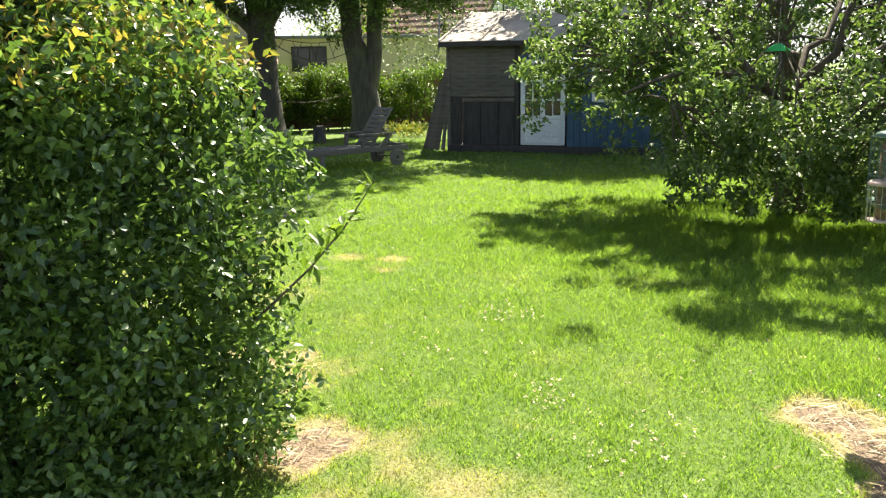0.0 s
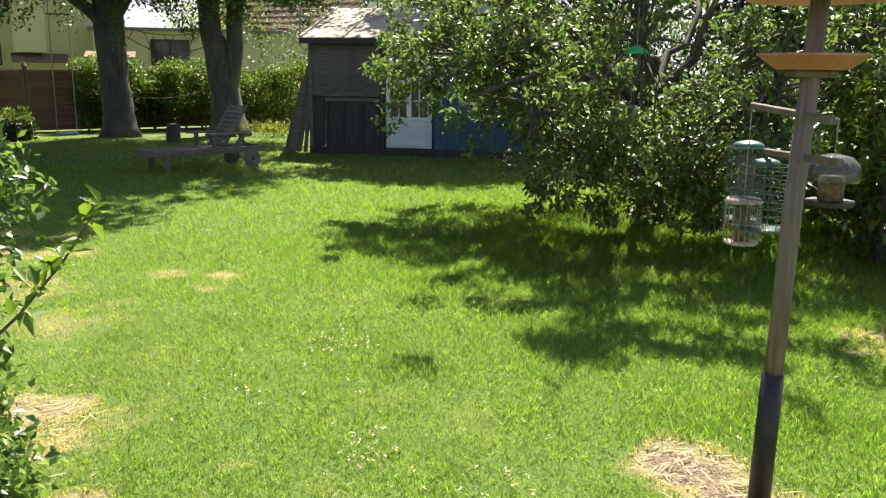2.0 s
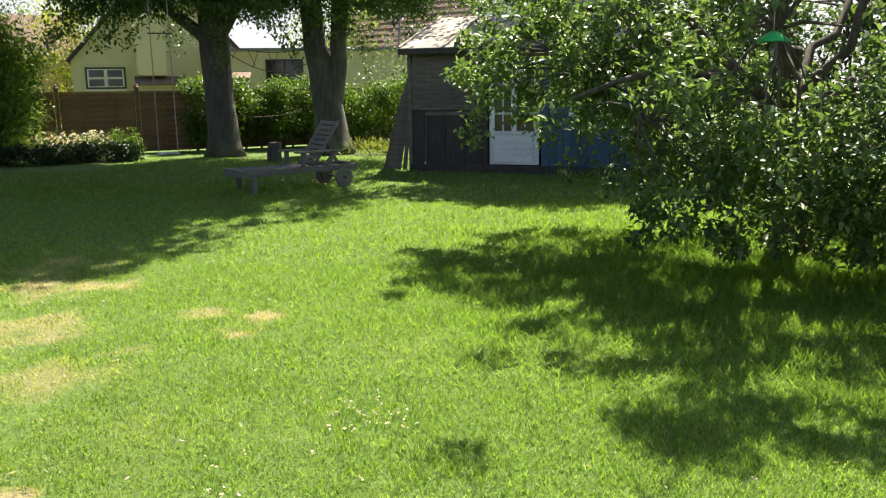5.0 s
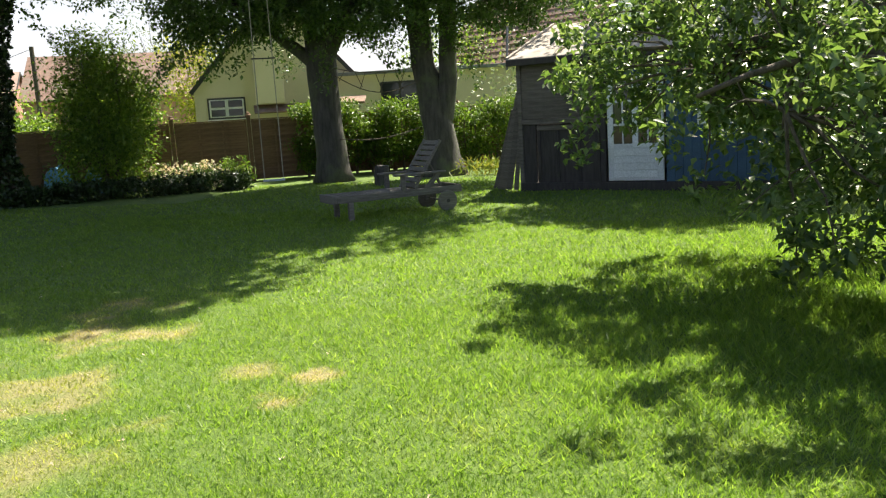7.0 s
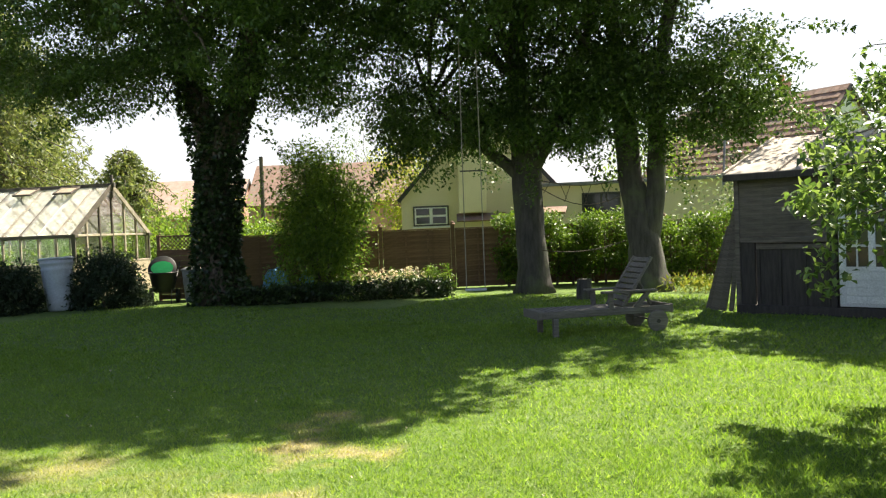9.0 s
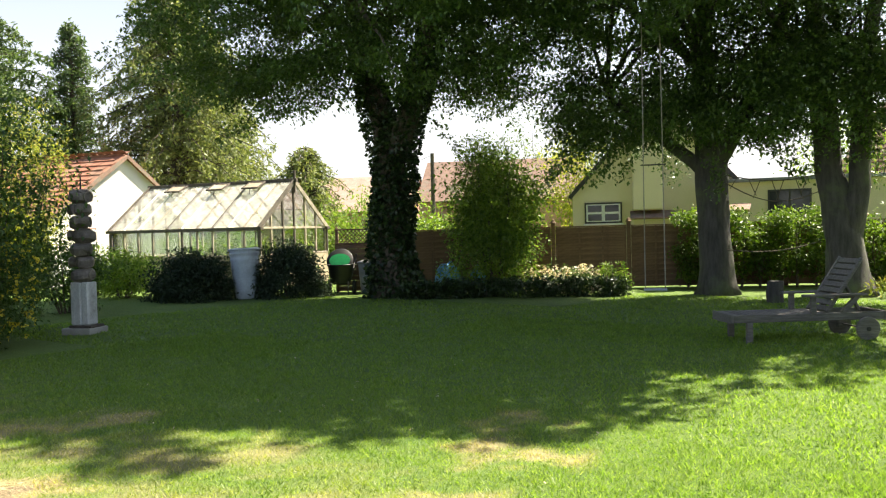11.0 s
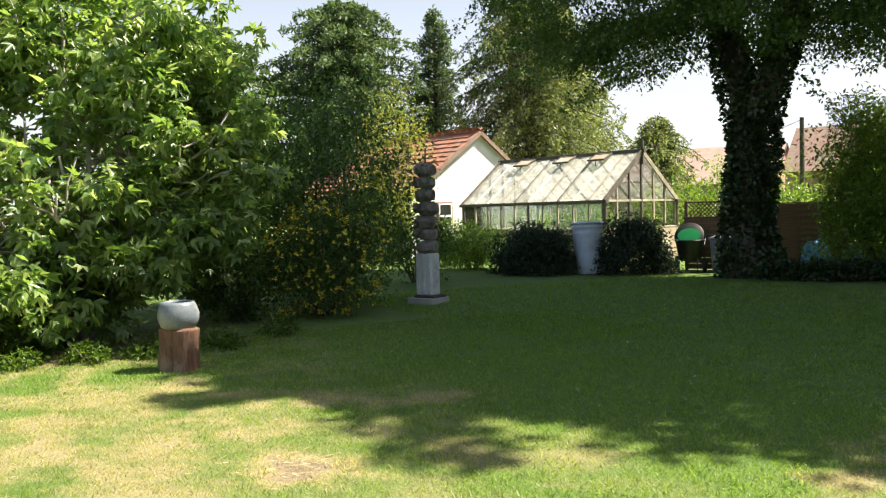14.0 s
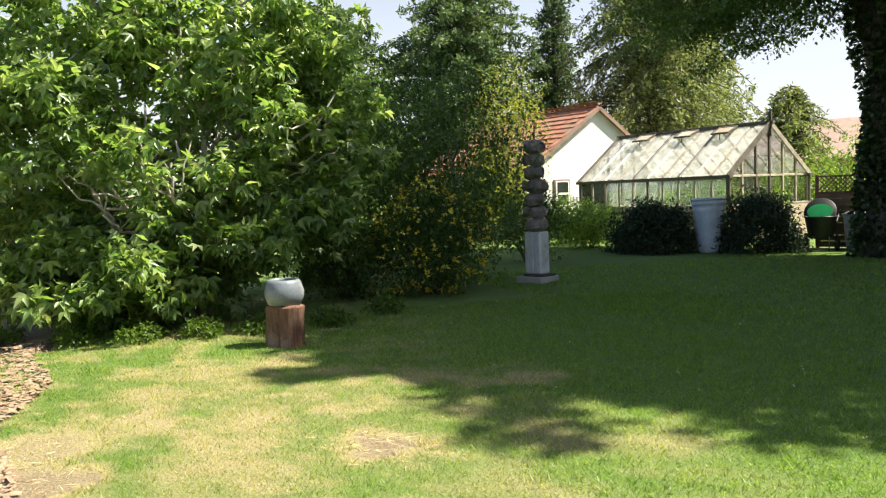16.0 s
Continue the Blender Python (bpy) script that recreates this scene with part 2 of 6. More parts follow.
M = dict(
    lawn=lawn_material("lawn", False), blades=lawn_material("grass_blades", True),
    bark=surface("grey_bark", (0.05, 0.045, 0.042), (0.115, 0.105, 0.098), 3, 0.9, 0.8, (4, 4, 0.7), 25, (0.11, 0.13, 0.07)),
    dark_bark=surface("dark_bark", (0.06, 0.05, 0.04), (0.16, 0.13, 0.1), 5, 0.9, 0.8, (4, 4, 0.8), 30),
    fig_bark=surface("fig_bark", (0.3, 0.27, 0.23), (0.48, 0.44, 0.38), 5, 0.8, 0.4, None, 40),
    beech=leafy("tree_leaves", [(0.04, 0.085, 0.018), (0.075, 0.14, 0.03), (0.115, 0.19, 0.042)], 0.4, 0.26),
    apple=leafy("apple_leaves", [(0.045, 0.09, 0.03), (0.085, 0.15, 0.048), (0.13, 0.205, 0.07), (0.19, 0.255, 0.12)], 0.4, 0.48, 0.7),
    glossy=leafy("glossy_leaves", [(0.035, 0.075, 0.024), (0.072, 0.14, 0.042), (0.125, 0.21, 0.065), (0.2, 0.3, 0.1)], 0.36, 0.45, 0.8),
    young=leafy("young_leaves", [(0.13, 0.2, 0.04), (0.22, 0.25, 0.06), (0.33, 0.23, 0.08)], 0.35, 0.5),
    laurel=leafy("laurel_leaves", [(0.04, 0.085, 0.012), (0.09, 0.165, 0.02), (0.15, 0.235, 0.035)], 0.42, 0.45, 0.5),
    # fig: paler shades are raised past leaf colour to paint in sunlit highlights
    fig=leafy("fig_leaves", [(0.09, 0.17, 0.045), (0.17, 0.28, 0.08), (0.26, 0.37, 0.13), (0.36, 0.44, 0.22)], 0.36, 0.55, 0.8),
    shrub=leafy("shrub_leaves", [(0.04, 0.085, 0.024), (0.08, 0.15, 0.04), (0.135, 0.215, 0.062)], 0.38, 0.45),
    bright=leafy("bright_leaves", [(0.08, 0.15, 0.024), (0.15, 0.25, 0.04), (0.23, 0.33, 0.06)], 0.42, 0.48),
    gold=leafy("golden_leaves", [(0.2, 0.25, 0.03), (0.3, 0.35, 0.05), (0.42, 0.45, 0.07)], 0.5, 0.4),
    autumn=leafy("russet_leaves", [(0.14, 0.2, 0.04), (0.24, 0.29, 0.06), (0.35, 0.31, 0.085)], 0.5, 0.4),
    lavender=leafy("dusky_leaves", [(0.02, 0.038, 0.022), (0.034, 0.06, 0.033), (0.055, 0.082, 0.05)], 0.7, 0.15, 0.3),
    pine=leafy("pine_needles", [(0.06, 0.105, 0.05), (0.1, 0.165, 0.075), (0.16, 0.225, 0.11)], 0.5, 0.4),
    larch=leafy("larch_needles", [(0.11, 0.15, 0.065), (0.2, 0.25, 0.105), (0.33, 0.36, 0.17)], 0.5, 0.42),
    pale=leafy("pale_leaves", [(0.12, 0.17, 0.11), (0.17, 0.22, 0.14), (0.22, 0.27, 0.18)], 0.6, 0.3),
    yellow_flower=leafy("yellow_petals", [(0.62, 0.5, 0.05), (0.8, 0.68, 0.1)], 0.5, 0.3),
    white_flower=leafy("pale_petals", [(0.7, 0.68, 0.6), (0.75, 0.55, 0.52), (0.8, 0.76, 0.72)], 0.6, 0.3),
    ivy=leafy("ivy_leaves", [(0.012, 0.03, 0.01), (0.025, 0.055, 0.014), (0.045, 0.08, 0.02)], 0.35, 0.15),
    old_wood=surface("weathered_boards", (0.1, 0.085, 0.07), (0.2, 0.175, 0.15), 2.5, 0.85, 0.5, (1, 6, 14), 14, (0.07, 0.065, 0.055)),
    grey_wood=surface("silvered_teak", (0.12, 0.108, 0.095), (0.23, 0.21, 0.185), 3, 0.85, 0.5, (1.5, 14, 14), 10),
    pole_wood=surface("pole_wood", (0.14, 0.1, 0.09), (0.24, 0.18, 0.16), 4, 0.8, 0.5, (10, 10, 0.8), 12),
    fence_wood=surface("fence_boards", (0.13, 0.075, 0.045), (0.23, 0.14, 0.085), 2, 0.85, 0.4, (1, 1, 8), 12, (0.1, 0.07, 0.05)),
    stump_wood=surface("red_brown_timber", (0.11, 0.05, 0.03), (0.24, 0.12, 0.075), 6, 0.8, 0.6, (8, 8, 0.9), 16, (0.3, 0.22, 0.16)),
    white_wood=surface("flaking_white_paint", (0.6, 0.6, 0.6), (0.78, 0.78, 0.77), 5, 0.6, 0.3, (3, 3, 1), 30, (0.25, 0.22, 0.2)),
    white_door=surface("white_door_paint", (0.72, 0.74, 0.76), (0.82, 0.83, 0.84), 3, 0.5, 0.1, None, 40),
    blue_paint=surface("blue_boards", (0.03, 0.075, 0.14), (0.05, 0.12, 0.2), 3, 0.6, 0.2, None, 40),
    dark_panel=surface("dark_boards", (0.035, 0.03, 0.028), (0.07, 0.06, 0.055), 3, 0.8, 0.3, (8, 8, 1), 20),
    felt=surface("grey_roof_felt", (0.46, 0.4, 0.34), (0.62, 0.56, 0.49), 2.0, 0.9, 0.3, None, 70, (0.22, 0.2, 0.18)),
    brown_tile=surface("brown_roof_tiles", (0.17, 0.1, 0.075), (0.3, 0.19, 0.14), 4, 0.85, 0.3, None, 20, (0.2, 0.18, 0.14)),
    red_tile=surface("red_roof_tiles", (0.27, 0.1, 0.06), (0.42, 0.19, 0.12), 3, 0.85, 0.3, None, 14, (0.22, 0.17, 0.12), 0, 0.25),
    slate=surface("slate_roof", (0.16, 0.17, 0.19), (0.26, 0.27, 0.29), 3, 0.7, 0.2, None, 20),
    cream=surface("cream_render", (0.72, 0.63, 0.42), (0.8, 0.71, 0.5), 0.7, 0.9, 0.2, None, 60, (0.66, 0.58, 0.4)),
    white_render=surface("white_render", (0.74, 0.72, 0.68), (0.82, 0.8, 0.76), 0.8, 0.9, 0.2, None, 60),
    pink_render=surface("pink_brick", (0.42, 0.22, 0.17), (0.55, 0.32, 0.25), 1.5, 0.9, 0.2, None, 40),
    frame_white=surface("window_paint", (0.74, 0.74, 0.72), (0.82, 0.82, 0.8), 4, 0.5, 0.05, None, 40),
    faded_tile=surface("faded_pink_tiles", (0.36, 0.24, 0.19), (0.48, 0.34, 0.28), 3, 0.85, 0.2, None, 20),
    dark_trim=surface("dark_trim", (0.03, 0.03, 0.03), (0.06, 0.055, 0.05), 4, 0.6, 0.1),
    gh_wood=surface("greenhouse_timber", (0.3, 0.25, 0.19), (0.55, 0.48, 0.38), 4, 0.8, 0.3, None, 30, (0.16, 0.13, 0.1)),
    gh_dark=surface("mossy_timber", (0.07, 0.06, 0.05), (0.15, 0.125, 0.1), 4, 0.85, 0.3, None, 30),
    tan_wall=surface("pale_brick_base", (0.36, 0.29, 0.21), (0.5, 0.41, 0.3), 3, 0.9, 0.3, None, 30),
    terracotta=surface("terracotta", (0.5, 0.17, 0.14), (0.62, 0.24, 0.2), 7, 0.75, 0.15, None, 60, (0.5, 0.3, 0.2)),
    pink_clay=surface("pink_clay", (0.44, 0.27, 0.23), (0.58, 0.37, 0.32), 7, 0.8, 0.15, None, 60, (0.6, 0.46, 0.42)),
    stone_clay=surface("grey_brown_ceramic", (0.17, 0.14, 0.12), (0.33, 0.28, 0.24), 6, 0.7, 0.4, None, 40, (0.1, 0.085, 0.075)),
    pot_glaze=surface("grey_blue_glaze", (0.15, 0.175, 0.2), (0.25, 0.28, 0.31), 5, 0.35, 0.15, None, 50, (0.42, 0.4, 0.36)),
    barrel=surface("pale_blue_plastic", (0.45, 0.52, 0.6), (0.6, 0.66, 0.72), 2.5, 0.5, 0.1, None, 40, (0.3, 0.33, 0.36)),
    black_plastic=surface("black_plastic", (0.012, 0.012, 0.013), (0.03, 0.03, 0.03), 5, 0.5, 0.1),
    green_plastic=surface("green_plastic", (0.02, 0.35, 0.1), (0.03, 0.5, 0.15), 5, 0.4, 0.05),
    grey_plastic=surface("grey_plastic", (0.2, 0.2, 0.21), (0.3, 0.3, 0.31), 5, 0.5, 0.05),
    blue_tarp=surface("blue_tarpaulin", (0.06, 0.25, 0.5), (0.2, 0.45, 0.68), 6, 0.5, 0.3),
    steel=surface("galvanised_wire", (0.35, 0.36, 0.36), (0.5, 0.5, 0.5), 6, 0.4, 0.05, metal=0.8),
    green_wire=surface("green_wire", (0.05, 0.1, 0.08), (0.09, 0.16, 0.13), 6, 0.4, 0.05),
    copper=surface("pale_copper_lid", (0.5, 0.36, 0.3), (0.66, 0.52, 0.46), 6, 0.4, 0.05),
    rope=surface("hemp_rope", (0.3, 0.27, 0.22), (0.45, 0.41, 0.34), 8, 0.9, 0.2),
    dark_glass=surface("dark_window", (0.015, 0.018, 0.02), (0.04, 0.045, 0.05), 1.5, 0.08, 0.0),
    glass=glass_material("greenhouse_glass", haze=0.1), roof_glass=glass_material("whitened_glass", haze=0.46), dome_glass=glass_material("clear_plastic", (0.5, 0.52, 0.55), 0.12),
    seed=surface("bird_seed", (0.12, 0.08, 0.05), (0.3, 0.22, 0.13), 40, 0.9, 0.4),
    soil=surface("dark_soil", (0.05, 0.035, 0.025), (0.12, 0.09, 0.065), 8, 0.95, 0.6),
    chips=surface("wood_chips", (0.2, 0.13, 0.08), (0.42, 0.3, 0.2), 12, 0.9, 0.5),
    apple_fruit=surface("green_apples", (0.16, 0.22, 0.06), (0.28, 0.32, 0.1), 8, 0.35, 0.02),
    straw=leafy("dry_straw", [(0.16, 0.1, 0.05), (0.4, 0.31, 0.17), (0.58, 0.48, 0.3)], 0.7, 0.1),
    concrete=surface("pale_concrete", (0.32, 0.3, 0.27), (0.45, 0.43, 0.39), 5, 0.9, 0.3),
)


# ---- mesh helpers ----
def part(name, bm, material, parent=None, label="", smooth=False):
    me = bpy.data.meshes.new(name)
    bm.to_mesh(me)
    bm.free()
    me.materials.append(M[material])
    if smooth:
        for f in me.polygons:
            f.use_smooth = True
    ob = new(name, me)
    ob.parent = parent
    return tagged(ob, label)


def shared(name, me, parent, m):
    ob = new(name, me)
    ob.parent = parent
    ob.matrix_basis = m
    return ob


def cloud(name, verts, faces, material, parent=None, label="", dry=None):
    """One mesh from arrays."""
    me = bpy.data.meshes.new(name)
    n, k = faces.shape
    me.vertices.add(len(verts))
    me.vertices.foreach_set("co", verts.astype(np.float32).ravel())
    me.loops.add(n * k)
    me.loops.foreach_set("vertex_index", faces.astype(np.int32).ravel())
    me.polygons.add(n)
    me.polygons.foreach_set("loop_start", np.arange(0, n * k, k, dtype=np.int32))
    me.update(calc_edges=True)
    if dry is not None:
        me.attributes.new("dry", "FLOAT", "POINT").data.foreach_set("value", dry.astype(np.float32))
    me.materials.append(M[material])
    ob = new(name, me)
    ob.parent = parent
    return tagged(ob, label)


def thing(name, m, label, category, group="", kind=""):
    ob = new(name)
    ob.matrix_basis = m
    ob.empty_display_size = 0.2
    return tagged(ob, label, category, group, kind)


def add_box(bm, x0, x1, y0, y1, z0, z1, m=None, bevel=0.0):
    made = bmesh.ops.create_cube(bm, size=1.0)["verts"]
    bmesh.ops.transform(bm, matrix=Matrix.LocRotScale(((x0 + x1) / 2, (y0 + y1) / 2, (z0 + z1) / 2), None, (x1 - x0, y1 - y0, z1 - z0)), verts=made)
    if bevel:
        edges = list({e for v in made for e in v.link_edges})
        done = bmesh.ops.bevel(bm, geom=edges, offset=bevel, segments=1, affect="EDGES")
        made = list({v for f in done["faces"] for v in f.verts} | {v for v in made if v.is_valid})
    if m is not None:
        bmesh.ops.transform(bm, matrix=m, verts=made)
    return bm


def box(x0, x1, y0, y1, z0, z1, bevel=0.006, m=None):
    return add_box(bmesh.new(), x0, x1, y0, y1, z0, z1, m, bevel)


def beam(bm, a, b, w, h, bevel=0.0):
    """A squared bar from a to b."""
    a, b = Vector(a), Vector(b)
    d = b - a
    q = d.to_track_quat("X", "Z").to_matrix().to_4x4()
    return add_box(bm, 0, d.length, -w / 2, w / 2, -h / 2, h / 2, Matrix.Translation(a) @ q, bevel)


def lathe(profile, n=24, bm=None, wob=0.0, seed=0):
    """Turned shape from (radius, height) pairs."""
    bm = bm or bmesh.new()
    rings = []
    for r, z in profile:
        rings.append([bm.verts.new((max(r, 1e-4) * (1 + wob * noise.noise((math.cos(6.283 * i / n) * 1.3 + seed, math.sin(6.283 * i / n) * 1.3, z * 4))) * math.cos(6.28319 * i / n),
                                    max(r, 1e-4) * (1 + wob * noise.noise((math.cos(6.283 * i / n) * 1.3 + seed, math.sin(6.283 * i / n) * 1.3, z * 4))) * math.sin(6.28319 * i / n), z)) for i in range(n)])
    for a, b in zip(rings, rings[1:]):
        for i in range(n):
            bm.faces.new((a[i], a[(i + 1) % n], b[(i + 1) % n], b[i]))
    bm.faces.new(rings[0][::-1])
    bm.faces.new(rings[-1])
    bmesh.ops.recalc_face_normals(bm, faces=bm.faces)
    return bm


def tube(bm, pts, radii, n=8, flute=0.0):
    """A tapering limb along points."""
    pts = [Vector(p) for p in pts]
    prev = None
    for k, p in enumerate(pts):
        d = (pts[min(k + 1, len(pts) - 1)] - pts[max(k - 1, 0)]).normalized()
        side = d.cross(Vector((0.31, 0.95, 0.05))).normalized()
        up = side.cross(d)
        r = radii[k] if hasattr(radii, "__len__") else radii
        ring = [bm.verts.new(p + (side * math.cos(6.28319 * i / n) + up * math.sin(6.28319 * i / n)) * r * (1 + flute * noise.noise((i * 1.7, k * 0.4, p.x)))) for i in range(n)]
        if prev:
            for i in range(n):
                bm.faces.new((prev[i], prev[(i + 1) % n], ring[(i + 1) % n], ring[i]))
        else:
            bm.faces.new(ring[::-1])
        prev = ring
    bm.faces.new(prev)
    return bm


def bend(a, b, sag=0.3, k=6, rnd=0.1, seed=0):
    """Points of a crooked line from a to b that arches by sag."""
    a, b = Vector(a), Vector(b)
    L = (b - a).length
    return [a.lerp(b, i / k) + Vector((0, 0, sag * math.sin(math.pi * i / k))) + (noise.noise_vector((seed + i * 0.9, seed * 1.7, 0)) * rnd * L * min(i, k - i, 2) / 2) for i in range(k + 1)]


def rand_dirs(rng, n):
    v = rng.normal(size=(n, 3))
    return v / np.linalg.norm(v, axis=1)[:, None]


def leaf_arrays(rng, places, size, width=0.5, droop=0.25, up=0.35, outward=None, lobes=1):
    """Folded leaves at places: a keel from base to tip, a wing on each side; lobes makes hand-shaped ones."""
    n = len(places)
    d = rand_dirs(rng, n)
    if outward is not None:
        d = d + outward * 0.8
    d[:, 2] -= droop
    d /= np.linalg.norm(d, axis=1)[:, None]
    nr = rand_dirs(rng, n) + np.array([0, 0, up * 3])
    side = np.cross(d, nr)
    side /= np.linalg.norm(side, axis=1)[:, None] + 1e-9
    nrm = np.cross(side, d)
    s = (size * rng.uniform(0.65, 1.25, n))[:, None]
    V, F, base = [], [], 0
    for turn, length in ([(0.0, 1.0)] if lobes == 1 else [(0.0, 1.0), (0.85, 0.8), (-0.85, 0.8)]):
        dd = d * math.cos(turn) + side * math.sin(turn)
        ss = side * math.cos(turn) - d * math.sin(turn)
        a = places
        tip = places + dd * s * length - nrm * s * 0.12
        l = places + dd * s * 0.45 * length + ss * s * width * 0.5 + nrm * s * 0.1
        r = places + dd * s * 0.45 * length - ss * s * width * 0.5 + nrm * s * 0.1
        V.append(np.stack([a, l, tip, r], 1).reshape(-1, 3))
        i = base + np.arange(n)[:, None] * 4
        F.append(np.concatenate([i + [0, 1, 2], i + [0, 2, 3]], 0))
        base += 4 * n
    if lobes > 1:  # lobes of one leaf share their base, so that they are one island
        V = np.concatenate(V)
        F = np.concatenate(F)
        for k in (1, 2):
            F = np.where((F >= k * 4 * n) & (F < (k + 1) * 4 * n) & ((F - k * 4 * n) % 4 == 0), F - k * 4 * n, F)
        return V, F
    return np.concatenate(V), np.concatenate(F)


def in_clumps(rng, centres, per, radius, flat=0.8):
    """Places scattered round clump centres, denser to their outside, and the way out of each clump."""
    c = np.repeat(centres, per, 0)
    v = rand_dirs(rng, len(c))
    rad = np.repeat(np.broadcast_to(radius, len(centres)), per)
    p = c + v * (rad * rng.uniform(0.25, 1.0, len(c)) ** 0.6)[:, None] * [1, 1, flat]
    return p, v


def shell_points(rng, n, centre, radii, inner=0.45, bottom=-1.0, rough=0.28, seed=0.0, square=2.0):
    """Clump centres in the outer part of an uneven ellipsoid."""
    out = []
    while len(out) < n:
        v = rand_dirs(rng, 1)[0]
        if v[2] < bottom:
            continue
        k = 1 + rough * noise.noise((v[0] * 2.2 + seed, v[1] * 2.2, v[2] * 2.2)) * 1.6
        k /= (math.hypot(v[0], v[1]) ** square + abs(v[2]) ** square) ** (1 / square)
        r = (inner + (1 - inner) * rng.uniform() ** 0.55) * k
        out.append(np.array(centre) + v * r * np.array(radii))
    return np.array(out)


def shrub(name, x, y, rx, ry, h, material, label, category="shrub", leaf=0.06, count=6000, width=0.5, stems=7, seed=1, rough=0.25, rz=0, clumps=90, low=-0.6, inner=0.35, flowers=None, dome=False):
    """A bush: stems from the ground and many leaves in clumps."""
    rng = np.random.default_rng(seed)
    ob = thing(name, pose(x, y, 0, 0, 0, rz), label, category)
    bm = bmesh.new()
    for k in range(stems):
        a = 6.283 * k / stems + rng.uniform(0, 0.8)
        r = rng.uniform(0.3, 0.75)
        tube(bm, bend((math.cos(a) * rx * 0.12, math.sin(a) * ry * 0.12, -0.02), (math.cos(a) * rx * r, math.sin(a) * ry * r, h * rng.uniform(0.55, 0.85)), h * 0.06, 5, 0.08, seed + k), np.linspace(0.018 + h * 0.006, 0.006, 6), 5)
    tagged(part("stem", bm, "dark_bark", ob), kind="stuff")
    c = shell_points(rng, clumps, (0, 0, h * 0.5), (rx * 0.88, ry * 0.88, h * 0.47), inner, -1.0, rough, seed)
    if dome:
        c = shell_points(rng, clumps, (0, 0, 0.0), (rx * 0.9, ry * 0.9, h * 0.92), 0.7, 0.0, rough, seed)
    c[:, 2] = np.clip(c[:, 2], 0.06, None)
    p, v = in_clumps(rng, c, max(1, count // clumps), 0.24 * (rx + ry + h) / 3 + 0.03)
    p[:, 2] = np.clip(p[:, 2], 0.02, None)
    V, F = leaf_arrays(rng, p, leaf, width, 0.2, 0.6, v)
    cloud("foliage", V, F, material, ob)
    if flowers:
        mat_, n, sz = flowers
        f = shell_points(rng, n, (0, 0, h * 0.5), (rx * 1.02, ry * 1.02, h * 0.53), 0.85, -1.0, rough, seed)
        f[:, 2] = np.clip(f[:, 2], 0.1, None)
        pp = np.repeat(f, 5, 0) + rng.normal(0, sz * 0.25, (n * 5, 3))
        V, F = leaf_arrays(rng, pp, sz, 0.9, 0, 0.5)
        cloud("blossom", V, F, mat_, ob, "small yellow flowers" if "yellow" in mat_ else "pale flowers")
    return ob


# ---- ground ----
PATCHES = [  # x, y, radius, dryness: straw up to 0.75, bare soil at 1
    (-1.3, 3.75, 0.35, 1.0), (-1.0, 3.1, 0.5, 0.75), (-0.6, 3.3, 0.55, 0.6), (-1.5, 4.6, 0.4, 0.7), (1.36, 4.2, 0.27, 1.0), (1.52, 3.8, 0.23, 1.0), (1.33, 3.2, 0.27, 0.92), (3.45, 5.2, 0.45, 0.95), (3.3, 4.7, 0.35, 0.92), (3.9, 5.5, 0.7, 0.95),
    (-1.45, 7.75, 0.2, 0.75), (-1.42, 7.25, 0.18, 0.7), (-2.9, 7.3, 0.5, 0.5), (-3.2, 8.6, 0.5, 0.6), (-2.3, 6.3, 0.5, 0.45), (-3.5, 8.4, 0.3, 0.7), (-3.9, 9.4, 0.4, 0.6), (-1.75, 4.9, 0.25, 0.85), (-1.85, 7.8, 0.25, 0.55),
    (-6.6, 6.2, 0.45, 0.75), (-7.5, 4.8, 0.6, 0.7), (-6.7, 4.4, 0.55, 0.75), (-5.6, 6.0, 0.45, 0.9), (-8.0, 5.3, 0.5, 0.6), (-6.9, 7.7, 0.35, 0.75), (-5.4, 7.0, 0.4, 0.65), (-7.4, 6.9, 0.4, 0.7), (-6.2, 5.3, 0.5, 0.7), (-5.3, 5.1, 0.6, 0.7),
    (-4.6, 6.4, 0.5, 0.6), (-4.9, 7.6, 0.5, 0.6), (-5.6, 3.9, 0.5, 0.9), (-6.4, 3.9, 0.4, 0.85), (-3.6, 7.2, 0.4, 0.5),
]


